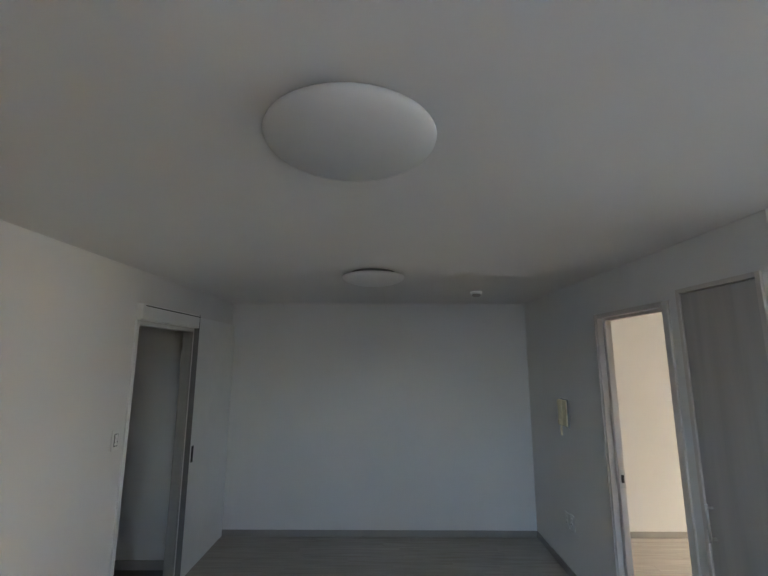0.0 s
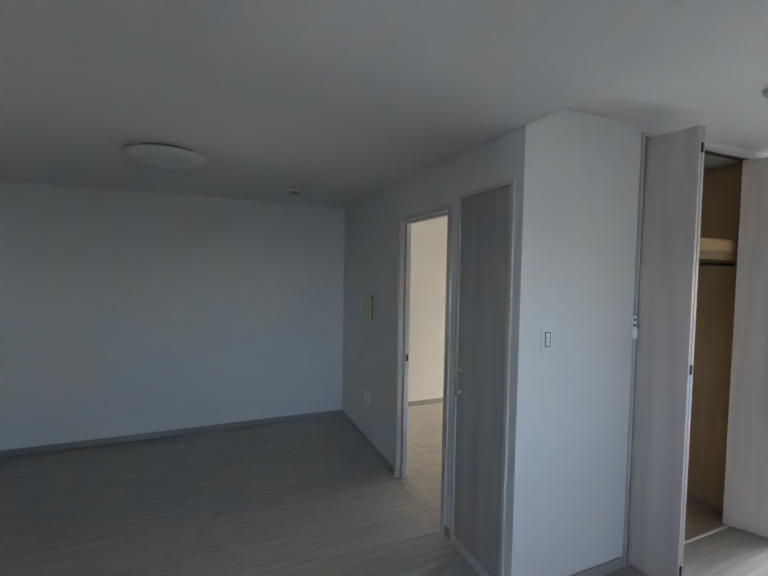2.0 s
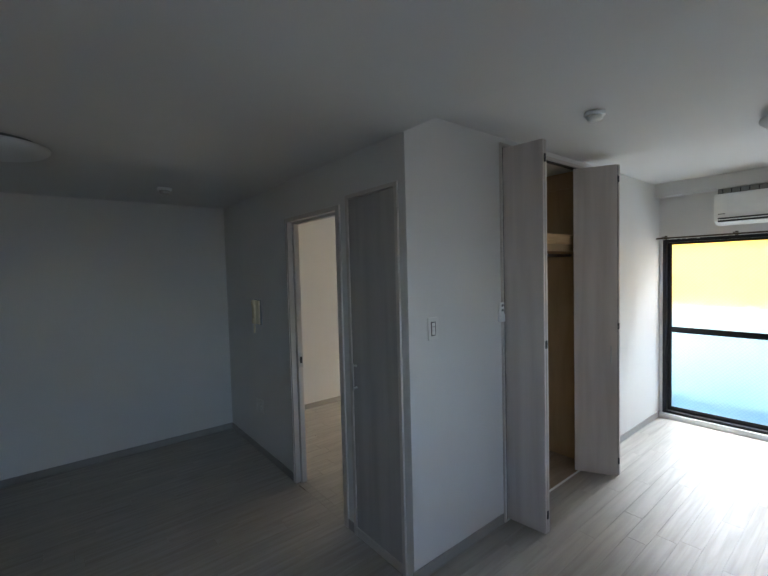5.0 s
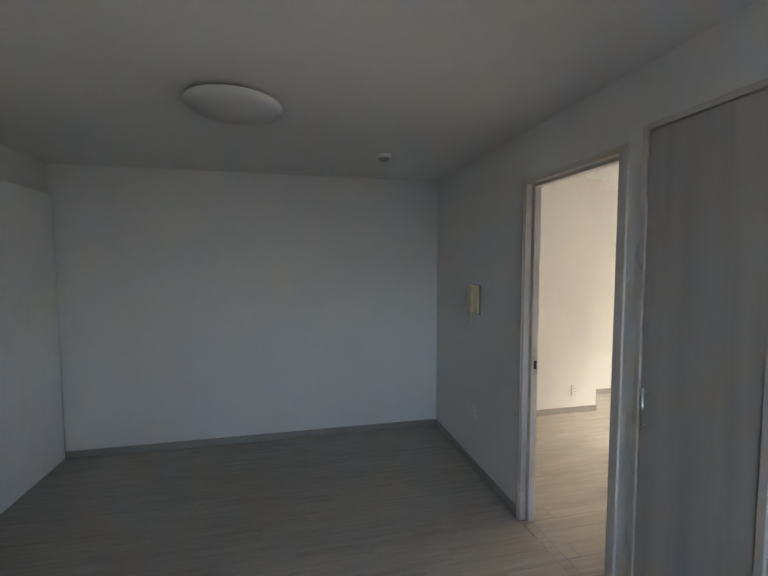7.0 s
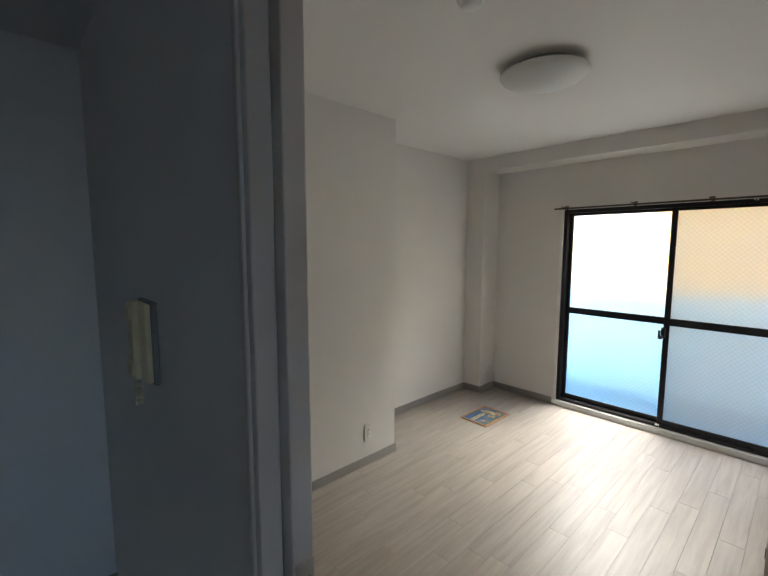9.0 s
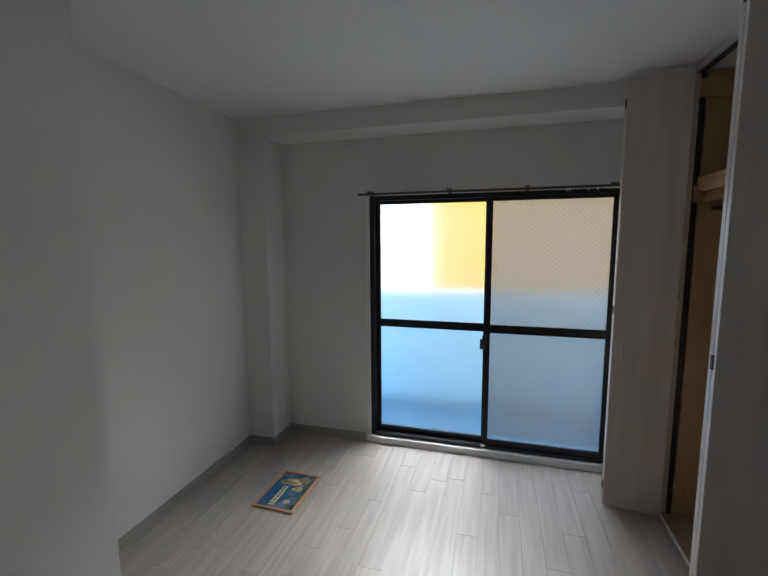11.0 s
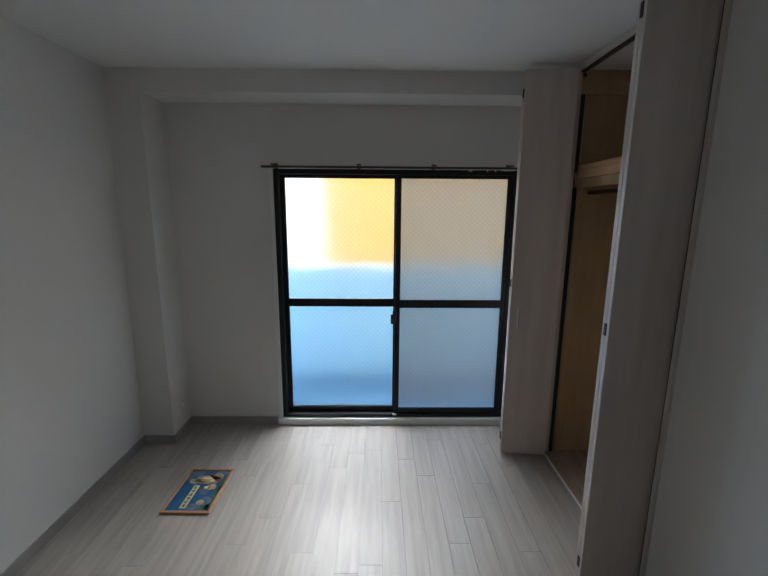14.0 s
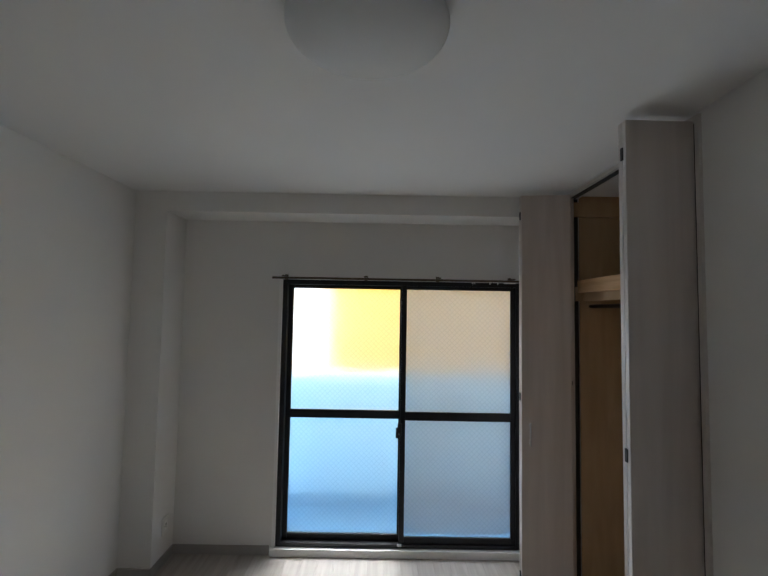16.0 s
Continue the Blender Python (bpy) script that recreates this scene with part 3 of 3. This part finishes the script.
# ---- closets ----
def closet(name, x0, x1, ya, yb, h, label):
    """A built-in closet between ya (its open side) and yb, lined with plywood."""
    s = 1 if yb > ya else -1
    c = thing(name, ((x0 + x1) / 2, ya, 0), label, "closet")
    y0, y1 = min(ya, yb), max(ya, yb)
    cx0, cx1 = x0 - 0.003, x1 + 0.003
    part("side_panel", boxes((cx0 - 0.015, cx0, y0, y1, 0, 2.385)), M_PLY, c, "tan plywood lining")
    part("side_panel", boxes((cx1, cx1 + 0.015, y0, y1, 0, 2.385)), M_PLY, c, "tan plywood lining")
    part("back_panel", boxes((cx0, cx1, yb - 0.006, yb + 0.006, 0, 2.385)), M_PLY, c, "tan plywood lining")
    part("floor_board", boxes((cx0, cx1, y0, y1 - 0.006 if s > 0 else y1, -0.004, 0.012)), M_CLFLOOR, c, "brown board floor")
    part("ceiling_board", boxes((cx0, cx1, y0, y1, 2.382, 2.392)), M_CEIL, c, "white closet ceiling")
    fy = ya + s * 0.065
    part("shelf", boxes((cx0, cx1, min(fy, yb), max(fy, yb), 1.82, 1.835)), M_PLY, c, "plywood shelf")
    part("shelf_edge", boxes((cx0, cx1, min(fy, fy - s * 0.02), max(fy, fy - s * 0.02), 1.785, 1.86), bevel=0.002), M_PINE, c, "pine shelf edge")
    part("cleat", boxes((cx0, cx1, min(fy + s * 0.01, fy + s * 0.03), max(fy + s * 0.01, fy + s * 0.03), 1.735, 1.785), (cx1 - 0.02, cx1, y0 + 0.03, y1 - 0.03, 1.735, 1.82)), M_PLY, c)
    part("upper_cleat", boxes((cx1 - 0.014, cx1, y0 + 0.02, y1 - 0.02, 2.25, 2.34), (cx0, cx1, min(yb - s * 0.006, yb - s * 0.02), max(yb - s * 0.006, yb - s * 0.02), 2.25, 2.34)), M_PLY, c)
    bm = bmesh.new()
    rod(bm, (cx0, ya + s * 0.13, 1.705), (cx1, ya + s * 0.13, 1.705), 0.0115, 16)
    part("hanging_rod", bm, M_BRONZE, c, "dark hanging rod", True)
    t = 0.022
    f0, f1 = min(ya - s * 0.012, ya + s * 0.06), max(ya - s * 0.012, ya + s * 0.06)
    part("frame", boxes((x0 - 0.02, x0, f0, f1, 0, h + t), (x1, x1 + 0.02, f0, f1, 0, h + t), (x0, x1, f0, f1, h, h + t), bevel=0.002), M_TRIM, c, "off-white frame")
    part("floor_track", boxes((x0, x1, min(ya - s * 0.01, ya + s * 0.03), max(ya - s * 0.01, ya + s * 0.03), -0.004, 0.008)), M_WHITE, c, "pale floor track")
    part("top_track", boxes((x0, x1, min(ya + s * 0.005, ya + s * 0.035), max(ya + s * 0.005, ya + s * 0.035), h - 0.005, h)), M_DARK, c, "dark top track")
    # dark strips draw the shade in the gaps between leaf and frame
    for gx in (x0, x1 - 0.007):
        part("gap_shade", boxes((gx, gx + 0.007, min(ya - s * 0.009, ya + s * 0.05), max(ya - s * 0.009, ya + s * 0.05), 0.01, h - 0.006)), M_DARK, c, "dark strip drawing the shade in the gap")
    return c


def folded_pair(hinge, tip, tip2, inner, zt, label, pull_on):
    """A bifold closet door: one leaf from the jamb to the fold, the other from the fold back to the track."""
    th = thing("folding_door", hinge + (0,), label, "closet door", "folding closet doors")
    t = 0.021
    for k, (a, b) in enumerate(((hinge, tip), (inner, tip2))):
        a, b = Vector((*a, 0)), Vector((*b, 0))
        d = b - a
        w = d.length
        m = Matrix.Translation(a) @ pose(0, 0, 0, 0, 0, math.degrees(math.atan2(d.y, d.x)))
        bm = boxes((0, w, -t / 2, t / 2, 0.018, zt), bevel=0.003)
        bmesh.ops.transform(bm, matrix=m, verts=bm.verts)
        lf = part("leaf", bm, M_LEAF, th)
        bm = boxes((w - 0.001, w + 0.0012, -t / 2 + 0.001, t / 2 - 0.001, 0.02, zt - 0.002))
        bmesh.ops.transform(bm, matrix=m, verts=bm.verts)
        part("edge_band", bm, M_TRIM, lf, "pale edge band")
        if pull_on and k == abs(pull_on) - 1:
            s = 1 if pull_on > 0 else -1
            y = s * t / 2
            bm = bmesh.new()
            for z in (0.90, 1.0):
                rod(bm, (w - 0.045, y, z), (w - 0.045, y + s * 0.026, z), 0.005, 8)
            rod(bm, (w - 0.045, y + s * 0.026, 0.885), (w - 0.045, y + s * 0.026, 1.015), 0.0055, 8)
            bmesh.ops.transform(bm, matrix=m, verts=bm.verts)
            part("pull", bm, M_STEEL, lf, "steel pull handle")
        bm = boxes((-0.004, 0.004, -0.006, 0.006, 1.24, 1.262))
        bmesh.ops.transform(bm, matrix=m, verts=bm.verts)
        part("stop_button", bm, M_DARK, lf, "small dark stop")
    p, q = Vector((*tip, 0)), Vector((*tip2, 0))
    d = q - p
    back = (Vector((*hinge, 0)) - p).normalized() * 0.0145
    m = Matrix.Translation((p + q) / 2 + back) @ pose(0, 0, 0, 0, 0, math.degrees(math.atan2(d.y, d.x)))
    # thin dark strip stands for the shade between the two leaves
    bm = boxes((-0.0015, 0.0015, -0.012, 0.012, 0.022, zt - 0.004))
    bmesh.ops.transform(bm, matrix=m, verts=bm.verts)
    part("fold_shade", bm, M_DARK, th, "dark strip drawing the shade in the fold")
    for z in (0.13, 1.16, 2.25):
        m = Matrix.Translation((p + q) / 2) @ pose(0, 0, 0, 0, 0, math.degrees(math.atan2(d.y, d.x)))
        bm = boxes((-0.008, 0.008, -0.006, 0.005, z - 0.024, z + 0.024), bevel=0.002)
        bmesh.ops.transform(bm, matrix=m, verts=bm.verts)
        part("hinge", bm, M_DARK, th, "dark hinge")
    return th


closet("closet_alcove", CA[0], CA[1], 0.0, 0.46, CA[2] - 0.022, "open built-in closet with tan plywood lining and shelf")
closet("closet_bedroom", CB[0], CB[1], SB, 0.075, CB[2] - 0.022, "open built-in closet with tan plywood lining and shelf")
folded_pair((0.816, 0.020), (0.848, -0.250), (0.872, -0.250), (0.862, 0.015), 2.355, "whitewashed wood folding closet door, folded open", 0)
folded_pair((1.899, 0.020), (1.898, -0.250), (1.875, -0.244), (1.737, 0.015), 2.355, "whitewashed wood folding closet door with steel pull, half folded", -2)
folded_pair((2.174, SB - 0.020), (2.171, 0.788), (2.195, 0.788), (2.214, SB - 0.015), 2.372, "whitewashed wood folding closet door, folded open", 0)
folded_pair((3.162, SB - 0.020), (3.182, 0.83), (3.158, 0.83), (3.124, SB + 0.016), 2.372, "whitewashed wood folding closet door with steel pull", 2)


# ---- ceiling lamps, detectors ----
def ceiling_lamp(x, y, z, r, drop=0.0, label="unlit round ceiling lamp with opal acrylic dome"):
    t = thing("ceiling_lamp", (x, y, z), label, "ceiling lamp", "round ceiling lamps")
    part("base", turned([(0, 0), (r * 0.72, 0), (r * 0.72, -0.045 - drop), (0, -0.045 - drop)], 40, (x, y, z)), M_GREYPL, t, "grey base plate")
    prof = [(r * 0.74, -0.036), (r * 0.95, -0.026), (r * 0.992, -0.027), (r, -0.031)]
    for k in range(1, 13):
        a = k / 12 * math.pi / 2
        prof.append((r * math.cos(a) if k < 12 else 0.0, -0.031 - 0.056 * math.sin(a) ** 1.1))
    part("dome", turned(prof, 64, (x, y, z - drop)), M_ACRYL, t, "opal acrylic dome", True)
    return t


ceiling_lamp(-1.578, -0.57, H1, 0.217)
ceiling_lamp(-1.575, 1.22, H1, 0.214)
ceiling_lamp(1.70, -1.25, H2, 0.205, 0.012)
ceiling_lamp(1.70, 1.715, H3, 0.205, 0.006)


def detector(x, y, z, r, sensor):
    t = thing("smoke_detector", (x, y, z), "small white round smoke detector on the ceiling", "smoke detector", "smoke detectors")
    part("base", turned([(0, 0), (r, 0), (r, -0.018), (r * 0.9, -0.022), (0, -0.022)], 32, (x, y, z)), M_PLASTIC, t, "", True)
    part("sensor", turned([(r * 0.78, -0.022), (r * 0.74, -0.036), (r * 0.5, -0.044), (0, -0.045)], 32, (x, y, z)), sensor, t, "", True)
    return t


detector(-0.69, 2.02, H1, 0.05, M_SENSOR)
detector(0.87, -0.53, H2, 0.05, M_PLASTIC)
detector(0.965, 1.63, H3, 0.05, M_PLASTIC)


# ---- air conditioner ----
def air_conditioner():
    y0, y1, z0, z1 = -1.28, -0.50, 1.958, 2.232
    t = thing("air_conditioner", (XE, (y0 + y1) / 2, z0), "white wall air conditioner above the balcony window", "air conditioner")
    bm = bmesh.new()
    prof = [(XE, z1), (XE - 0.215, z1), (XE - 0.232, z1 - 0.012), (XE - 0.236, z0 + 0.085), (XE - 0.226, z0 + 0.03), (XE - 0.15, z0), (XE, z0)]
    a = [bm.verts.new((x, y0, z)) for x, z in prof]
    b = [bm.verts.new((x, y1, z)) for x, z in prof]
    for k in range(len(prof)):
        j = (k + 1) % len(prof)
        bm.faces.new((a[k], a[j], b[j], b[k]))
    bm.faces.new(a)
    bm.faces.new(b)
    bmesh.ops.recalc_face_normals(bm, faces=bm.faces)
    bmesh.ops.bevel(bm, geom=list(bm.edges), offset=0.004, segments=2, affect="EDGES")
    part("body", bm, M_PLASTIC, t)
    part("outlet", boxes((XE - 0.2395, XE - 0.18, y0 + 0.05, y1 - 0.03, z0 + 0.020, z0 + 0.058)), M_DARK, t, "dark air outlet slot")
    part("flap", boxes((XE - 0.246, XE - 0.236, y0 + 0.05, y1 - 0.03, z0 + 0.036, z0 + 0.044), bevel=0.002), M_PLASTIC, t, "white flap")
    part("flap", boxes((XE - 0.238, XE - 0.16, y0 + 0.06, y1 - 0.04, z0 + 0.012, z0 + 0.024), bevel=0.003), M_PLASTIC, t, "white flap")
    g = part("intake_grille", boxes((XE - 0.20, XE - 0.004, y0 + 0.02, y1 - 0.02, z1 - 0.004, z1 + 0.046)), M_GREYPL, t, "dark grey top intake grille")
    for k in range(12):
        y = y0 + 0.05 + k * 0.061
        part("bar", boxes((XE - 0.203, XE - 0.199, y, y + 0.006, z1, z1 + 0.046)), M_DARK, g)
    part("status_mark", boxes((XE - 0.2375, XE - 0.235, y1 - 0.08, y1 - 0.03, z0 + 0.088, z0 + 0.095)), M_GREYPL, t)


air_conditioner()


def remote_holder():
    t = thing("remote_control", (XE, -1.81, 1.22), "white remote control in a wall holder", "remote control")
    part("holder", boxes((XE - 0.022, XE, -1.837, -1.787, 1.21, 1.255), bevel=0.003), M_PLASTIC, t)
    part("body", boxes((XE - 0.017, XE - 0.003, -1.833, -1.791, 1.23, 1.318), bevel=0.004), M_PLASTIC, t)
    part("display", boxes((XE - 0.019, XE - 0.016, -1.828, -1.796, 1.278, 1.308)), M_DARK, t, "dark display")


remote_holder()


# ---- switches, sockets, intercom ----
def plate(name, label, category, origin, axis, w, h, cells, group=""):
    """A wall plate with rocker or socket inserts. axis: 'x' a plate on a wall facing -x, 'y' facing -y, 'Y' facing +x, 'S' facing -y on the bedroom's north wall."""
    ox, oy, oz = origin
    t = thing(name, origin, label, category, group)

    def slab(u0, u1, v0, v1, d0, d1):
        if axis == "x":
            return (ox - d1, ox - d0, oy + u0, oy + u1, oz + v0, oz + v1)
        if axis == "X":
            return (ox + d0, ox + d1, oy + u0, oy + u1, oz + v0, oz + v1)
        return (ox + u0, ox + u1, oy - d1, oy - d0, oz + v0, oz + v1)

    part("plate", boxes(slab(-w / 2, w / 2, -h / 2, h / 2, 0, 0.008), bevel=0.002), M_PLATE, t)
    ih = h * 0.56
    # on switches the surround is dark to draw the shadow line round the rockers
    part("surround", boxes(slab(-w * 0.24, w * 0.24, -ih / 2 - 0.003, ih / 2 + 0.003, 0.007, 0.0088)), M_PLATE if category == "socket" else M_DARK, t, "thin surround")
    for k in range(cells):
        v0 = -ih / 2 + k * ih / cells
        c = part("insert", boxes(slab(-w * 0.165, w * 0.165, v0 + 0.001, v0 + ih / cells - 0.001, 0.008, 0.0115), bevel=0.001), M_PLASTIC, t)
        if category == "socket":
            for u in (-0.006, 0.006):
                part("slot", boxes(slab(u - 0.001, u + 0.001, v0 + ih / cells * 0.3, v0 + ih / cells * 0.75, 0.0112, 0.0119)), M_DARK, c)
    return t


plate("light_switch", "white three-gang light switch on the wall", "light switch", (0.168, 0.0, 1.307), "y", 0.072, 0.12, 3)
plate("light_switch", "white light switch beside the sliding door", "light switch", (XW, 1.045, 1.235), "X", 0.072, 0.12, 3)
plate("wall_socket", "white double socket low on the wall", "socket", (0.0, 2.065, 0.428), "x", 0.07, 0.115, 2, "sockets")
plate("wall_socket", "white double socket low on the wall", "socket", (0.0, 1.972, 0.44), "x", 0.07, 0.115, 2, "sockets")
plate("wall_socket", "white double socket low on the bedroom wall", "socket", (1.508, NB1, 0.238), "y", 0.07, 0.118, 2, "sockets")
plate("wall_socket", "white antenna socket low on the column", "socket", (3.43, 3.056, 0.245), "y", 0.07, 0.115, 1, "sockets")
plate("wall_socket", "white antenna socket low on the column", "socket", (3.40, -2.222, 0.165), "x", 0.07, 0.06, 1, "sockets")


def lamp_remote():
    t = thing("lamp_remote", (0.79, 0, 1.28), "white lamp remote in a holder beside the closet", "remote control")
    part("holder", boxes((0.745, 0.789, -0.022, 0, 1.285, 1.335), bevel=0.003), M_PLASTIC, t)
    b = part("body", boxes((0.748, 0.786, -0.018, -0.003, 1.30, 1.405), bevel=0.004), M_PLASTIC, t)
    for z in (1.35, 1.38):
        part("button", boxes((0.757, 0.777, -0.020, -0.017, z, z + 0.014)), M_GREYPL, b)


lamp_remote()


def intercom():
    y0, y1, z0, z1 = 1.89, 2.02, 1.175, 1.395
    t = thing("intercom", (0, 1.95, z0), "aged ivory intercom handset on the wall", "intercom")
    part("back_plate", boxes((-0.016, 0, y0, y1, z0, z1), bevel=0.005), M_GREYPL, t, "dark grey base")
    h = part("handset", boxes((-0.046, -0.022, y1 - 0.060, y1 - 0.006, z0 + 0.006, z1 - 0.004), (-0.052, -0.036, y1 - 0.056, y1 - 0.010, z1 - 0.056, z1 - 0.010), (-0.052, -0.036, y1 - 0.056, y1 - 0.010, z0 + 0.012, z0 + 0.056), bevel=0.007), M_IVORY, t, "ivory handset")
    part("front_plate", boxes((-0.030, -0.014, y0 + 0.006, y1 - 0.004, z0 + 0.006, z1 - 0.006), bevel=0.005), M_IVORY, t, "ivory front plate")
    bm = bmesh.new()
    pts = []
    for k in range(60):
        a = k * 0.9
        pts.append((-0.034 + 0.008 * math.cos(a), y1 - 0.035 + 0.008 * math.sin(a), z0 - 0.0012 * k))
    for p, q in zip(pts, pts[1:]):
        rod(bm, p, q, 0.0022, 6)
    part("coiled_cord", bm, M_IVORY, t, "coiled ivory cord")


intercom()


# ---- framed picture lying on the floor ----
def floor_picture():
    t = thing("framed_picture", (2.80, 2.675, 0), "orange wood framed blue print lying flat on the floor", "picture")
    m = Matrix.Translation((2.801, 2.675, 0)) @ pose(0, 0, 0, 0, 0, -1.2)

    def put(name, bm, mat, parent, label=""):
        bmesh.ops.transform(bm, matrix=m, verts=bm.verts)
        return part(name, bm, mat, parent, label)

    hx, hy, f = 0.188, 0.135, 0.017
    put("frame", boxes((-hx, hx, -hy, -hy + f, 0, 0.013), (-hx, hx, hy - f, hy, 0, 0.013), (-hx, -hx + f, -hy + f, hy - f, 0, 0.013), (hx - f, hx, -hy + f, hy - f, 0, 0.013), bevel=0.003), M_FRAMEWOOD, t, "orange wood frame")
    pr = put("print", boxes((-hx + f, hx - f, -hy + f, hy - f, 0, 0.006)), M_PBLUE, t, "blue print")
    rng = random.Random(4)
    # (label, material, shapes as up, across, half height, half width in shares of the sheet, layer)
    groups = (("green strip", M_PGREEN, ((0.30, 0.93, 0.34, 0.07), (0.68, 0.95, 0.20, 0.06), (0.10, 0.86, 0.10, 0.12))),
              ("slate shapes", M_PGREYBL, ((0.94, 0.20, 0.06, 0.18), (0.93, 0.80, 0.07, 0.19), (0.10, 0.60, 0.08, 0.16), (0.24, 0.80, 0.10, 0.13), (0.47, 0.62, 0.09, 0.14), (0.82, 0.07, 0.10, 0.07))),
              ("sandy shapes", M_PSAND, ((0.76, 0.52, 0.11, 0.34), (0.83, 0.72, 0.10, 0.17), (0.72, 0.25, 0.07, 0.14), (0.58, 0.74, 0.08, 0.12), (0.20, 0.70, 0.05, 0.09))),
              ("pale details", M_PCREAM, ((0.80, 0.50, 0.035, 0.12), (0.74, 0.66, 0.03, 0.07), (0.56, 0.62, 0.03, 0.05), (0.79, 0.30, 0.025, 0.06))),
              ("dark red details", M_PRED, ((0.73, 0.80, 0.03, 0.06), (0.57, 0.69, 0.045, 0.02), (0.70, 0.45, 0.015, 0.07))))
    for layer, (lbl, mat, blobs) in enumerate(groups):
        for u, v, du, dv in blobs:
            bm = bmesh.new()
            n = 22
            vs = []
            for k in range(n):
                a = 2 * math.pi * k / n
                q = 1 + rng.uniform(-0.16, 0.16)
                x = -0.171 + 0.342 * (u + du * q * math.cos(a))
                y = 0.118 - 0.236 * (v + dv * q * math.sin(a))
                vs.append(bm.verts.new((min(0.169, max(-0.169, x)), min(0.116, max(-0.116, y)), 0.0064 + 0.0003 * layer)))
            bm.faces.new(vs)
            put("printed_shape", bm, mat, pr, lbl)
    put("title_plate", boxes((-0.150, 0.034, 0.014, 0.047, 0.006, 0.0082), bevel=0.001), M_PCREAM, pr, "cream title band")
    bm = bmesh.new()
    for k in range(6):
        x = -0.140 + k * 0.029
        for j in range(3):
            bx(bm, x + 0.007 * j, x + 0.007 * j + 0.0035, 0.020 + 0.003 * (j % 2), 0.041 - 0.002 * ((j + k) % 3), 0.0082, 0.0087)
        bx(bm, x, x + 0.0175, 0.029, 0.032, 0.0082, 0.0087)
    put("title_bars", bm, M_PINK, pr, "dark title bars")


floor_picture()

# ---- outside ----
struct("balcony_floor", boxes((XE + 0.16, 4.75, -4.0, 5.0, -0.25, -0.06)), M_DECK, "dark blue-grey balcony floor", "balcony")
struct("balcony_parapet", boxes((4.62, 4.75, -4.0, 5.0, -0.06, 1.04)), M_PARAPET, "pale balcony parapet, skylight blue put into its colour", "parapet")
struct("backdrop", boxes((8.5, 8.6, -16.0, 2.78, -6.0, 9.0)), M_YELLOW, "plain ochre yellow distance across the street", "backdrop")
struct("backdrop_white", boxes((8.9, 9.0, 2.0, 16.0, -6.0, 9.0)), M_SUNLIT, "sunlit white wall across the street", "backdrop")
struct("ground", boxes((-400, 400, -400, 400, -6.2, -6.0)), M_GROUND, "dark asphalt ground", "ground")
struct("house_base", boxes((-4.9, XE + 0.16, YS - 0.12, NB2 + 0.12, -6.0, -0.121)), M_CONC, "lower storeys of the house", "building")

# unseen block added to keep the sun off the balcony
struct("sun_blocker_above", boxes((-4.9, XE + 0.16, YS - 0.12, NB2 + 0.12, 2.601, 9.0)), M_CONC, "unseen block over the rooms that shades the balcony", "building")

# ---- floor planks ----
PW, PL = 0.1085, 0.905
OFFS = (0.487, 0.897, 0.38, 0.217, 0.608, 0.777, 0.14, 0.556, 0.30, 0.444)
plank_cache = {}


def plank_mesh(l, w):
    key = (round(l, 3), round(w, 3))
    if key not in plank_cache:
        g = 0.0004
        bm = bmesh.new()
        c = 0.0005
        lo = [bm.verts.new(p) for p in ((g, g, -0.006), (l - g, g, -0.006), (l - g, w - g, -0.006), (g, w - g, -0.006))]
        md = [bm.verts.new((v.co.x, v.co.y, -c)) for v in lo]
        up = [bm.verts.new(p) for p in ((g + c, g + c, 0), (l - g - c, g + c, 0), (l - g - c, w - g - c, 0), (g + c, w - g - c, 0))]
        for ra, rb in ((lo, md), (md, up)):
            for k in range(4):
                j = (k + 1) % 4
                bm.faces.new((ra[k], ra[j], rb[j], rb[k]))
        bm.faces.new(up)
        plank_cache[key] = mesh("plank", bm, M_FLOOR)
    return plank_cache[key]


def lay(parent, x0, x1, y0, y1, base):
    """Planks along x over a rectangle, rows counted from base."""
    k = math.floor((y0 - base) / PW)
    while base + k * PW < y1 - 1e-4:
        a, b = max(y0, base + k * PW), min(y1, base + (k + 1) * PW)
        o = OFFS[(-k) % 10]
        n = math.floor((x0 - o) / PL)
        while o + n * PL < x1 - 1e-4:
            p, q = max(x0, o + n * PL), min(x1, o + (n + 1) * PL)
            if q - p > 0.01 and b - a > 0.006:
                ob = new("plank", plank_mesh(q - p, b - a))
                ob.location = (p, a, 0)
                ob.parent = parent
            n += 1
        k += 1


floor_a = thing("floor_living", (0, 0, 0), "pale ash wood-look plank floor", "floor")
floor_a["kind"] = "structure"
lay(floor_a, XW, XE, YS, -0.0, -0.88)
lay(floor_a, XW, 0.0, 0.0, YN, -0.88)
floor_b = thing("floor_bedroom", (0, 0, 0), "pale ash wood-look plank floor with sheen by the window", "floor")
floor_b["kind"] = "structure"
lay(floor_b, 0.0, 0.06, DOOR_Y0, DOOR_Y1 - 0.04, 1.627)
lay(floor_b, 0.06, XE, SB, NB1, 1.627)
lay(floor_b, XJ, XE, NB1, NB2, 1.627)
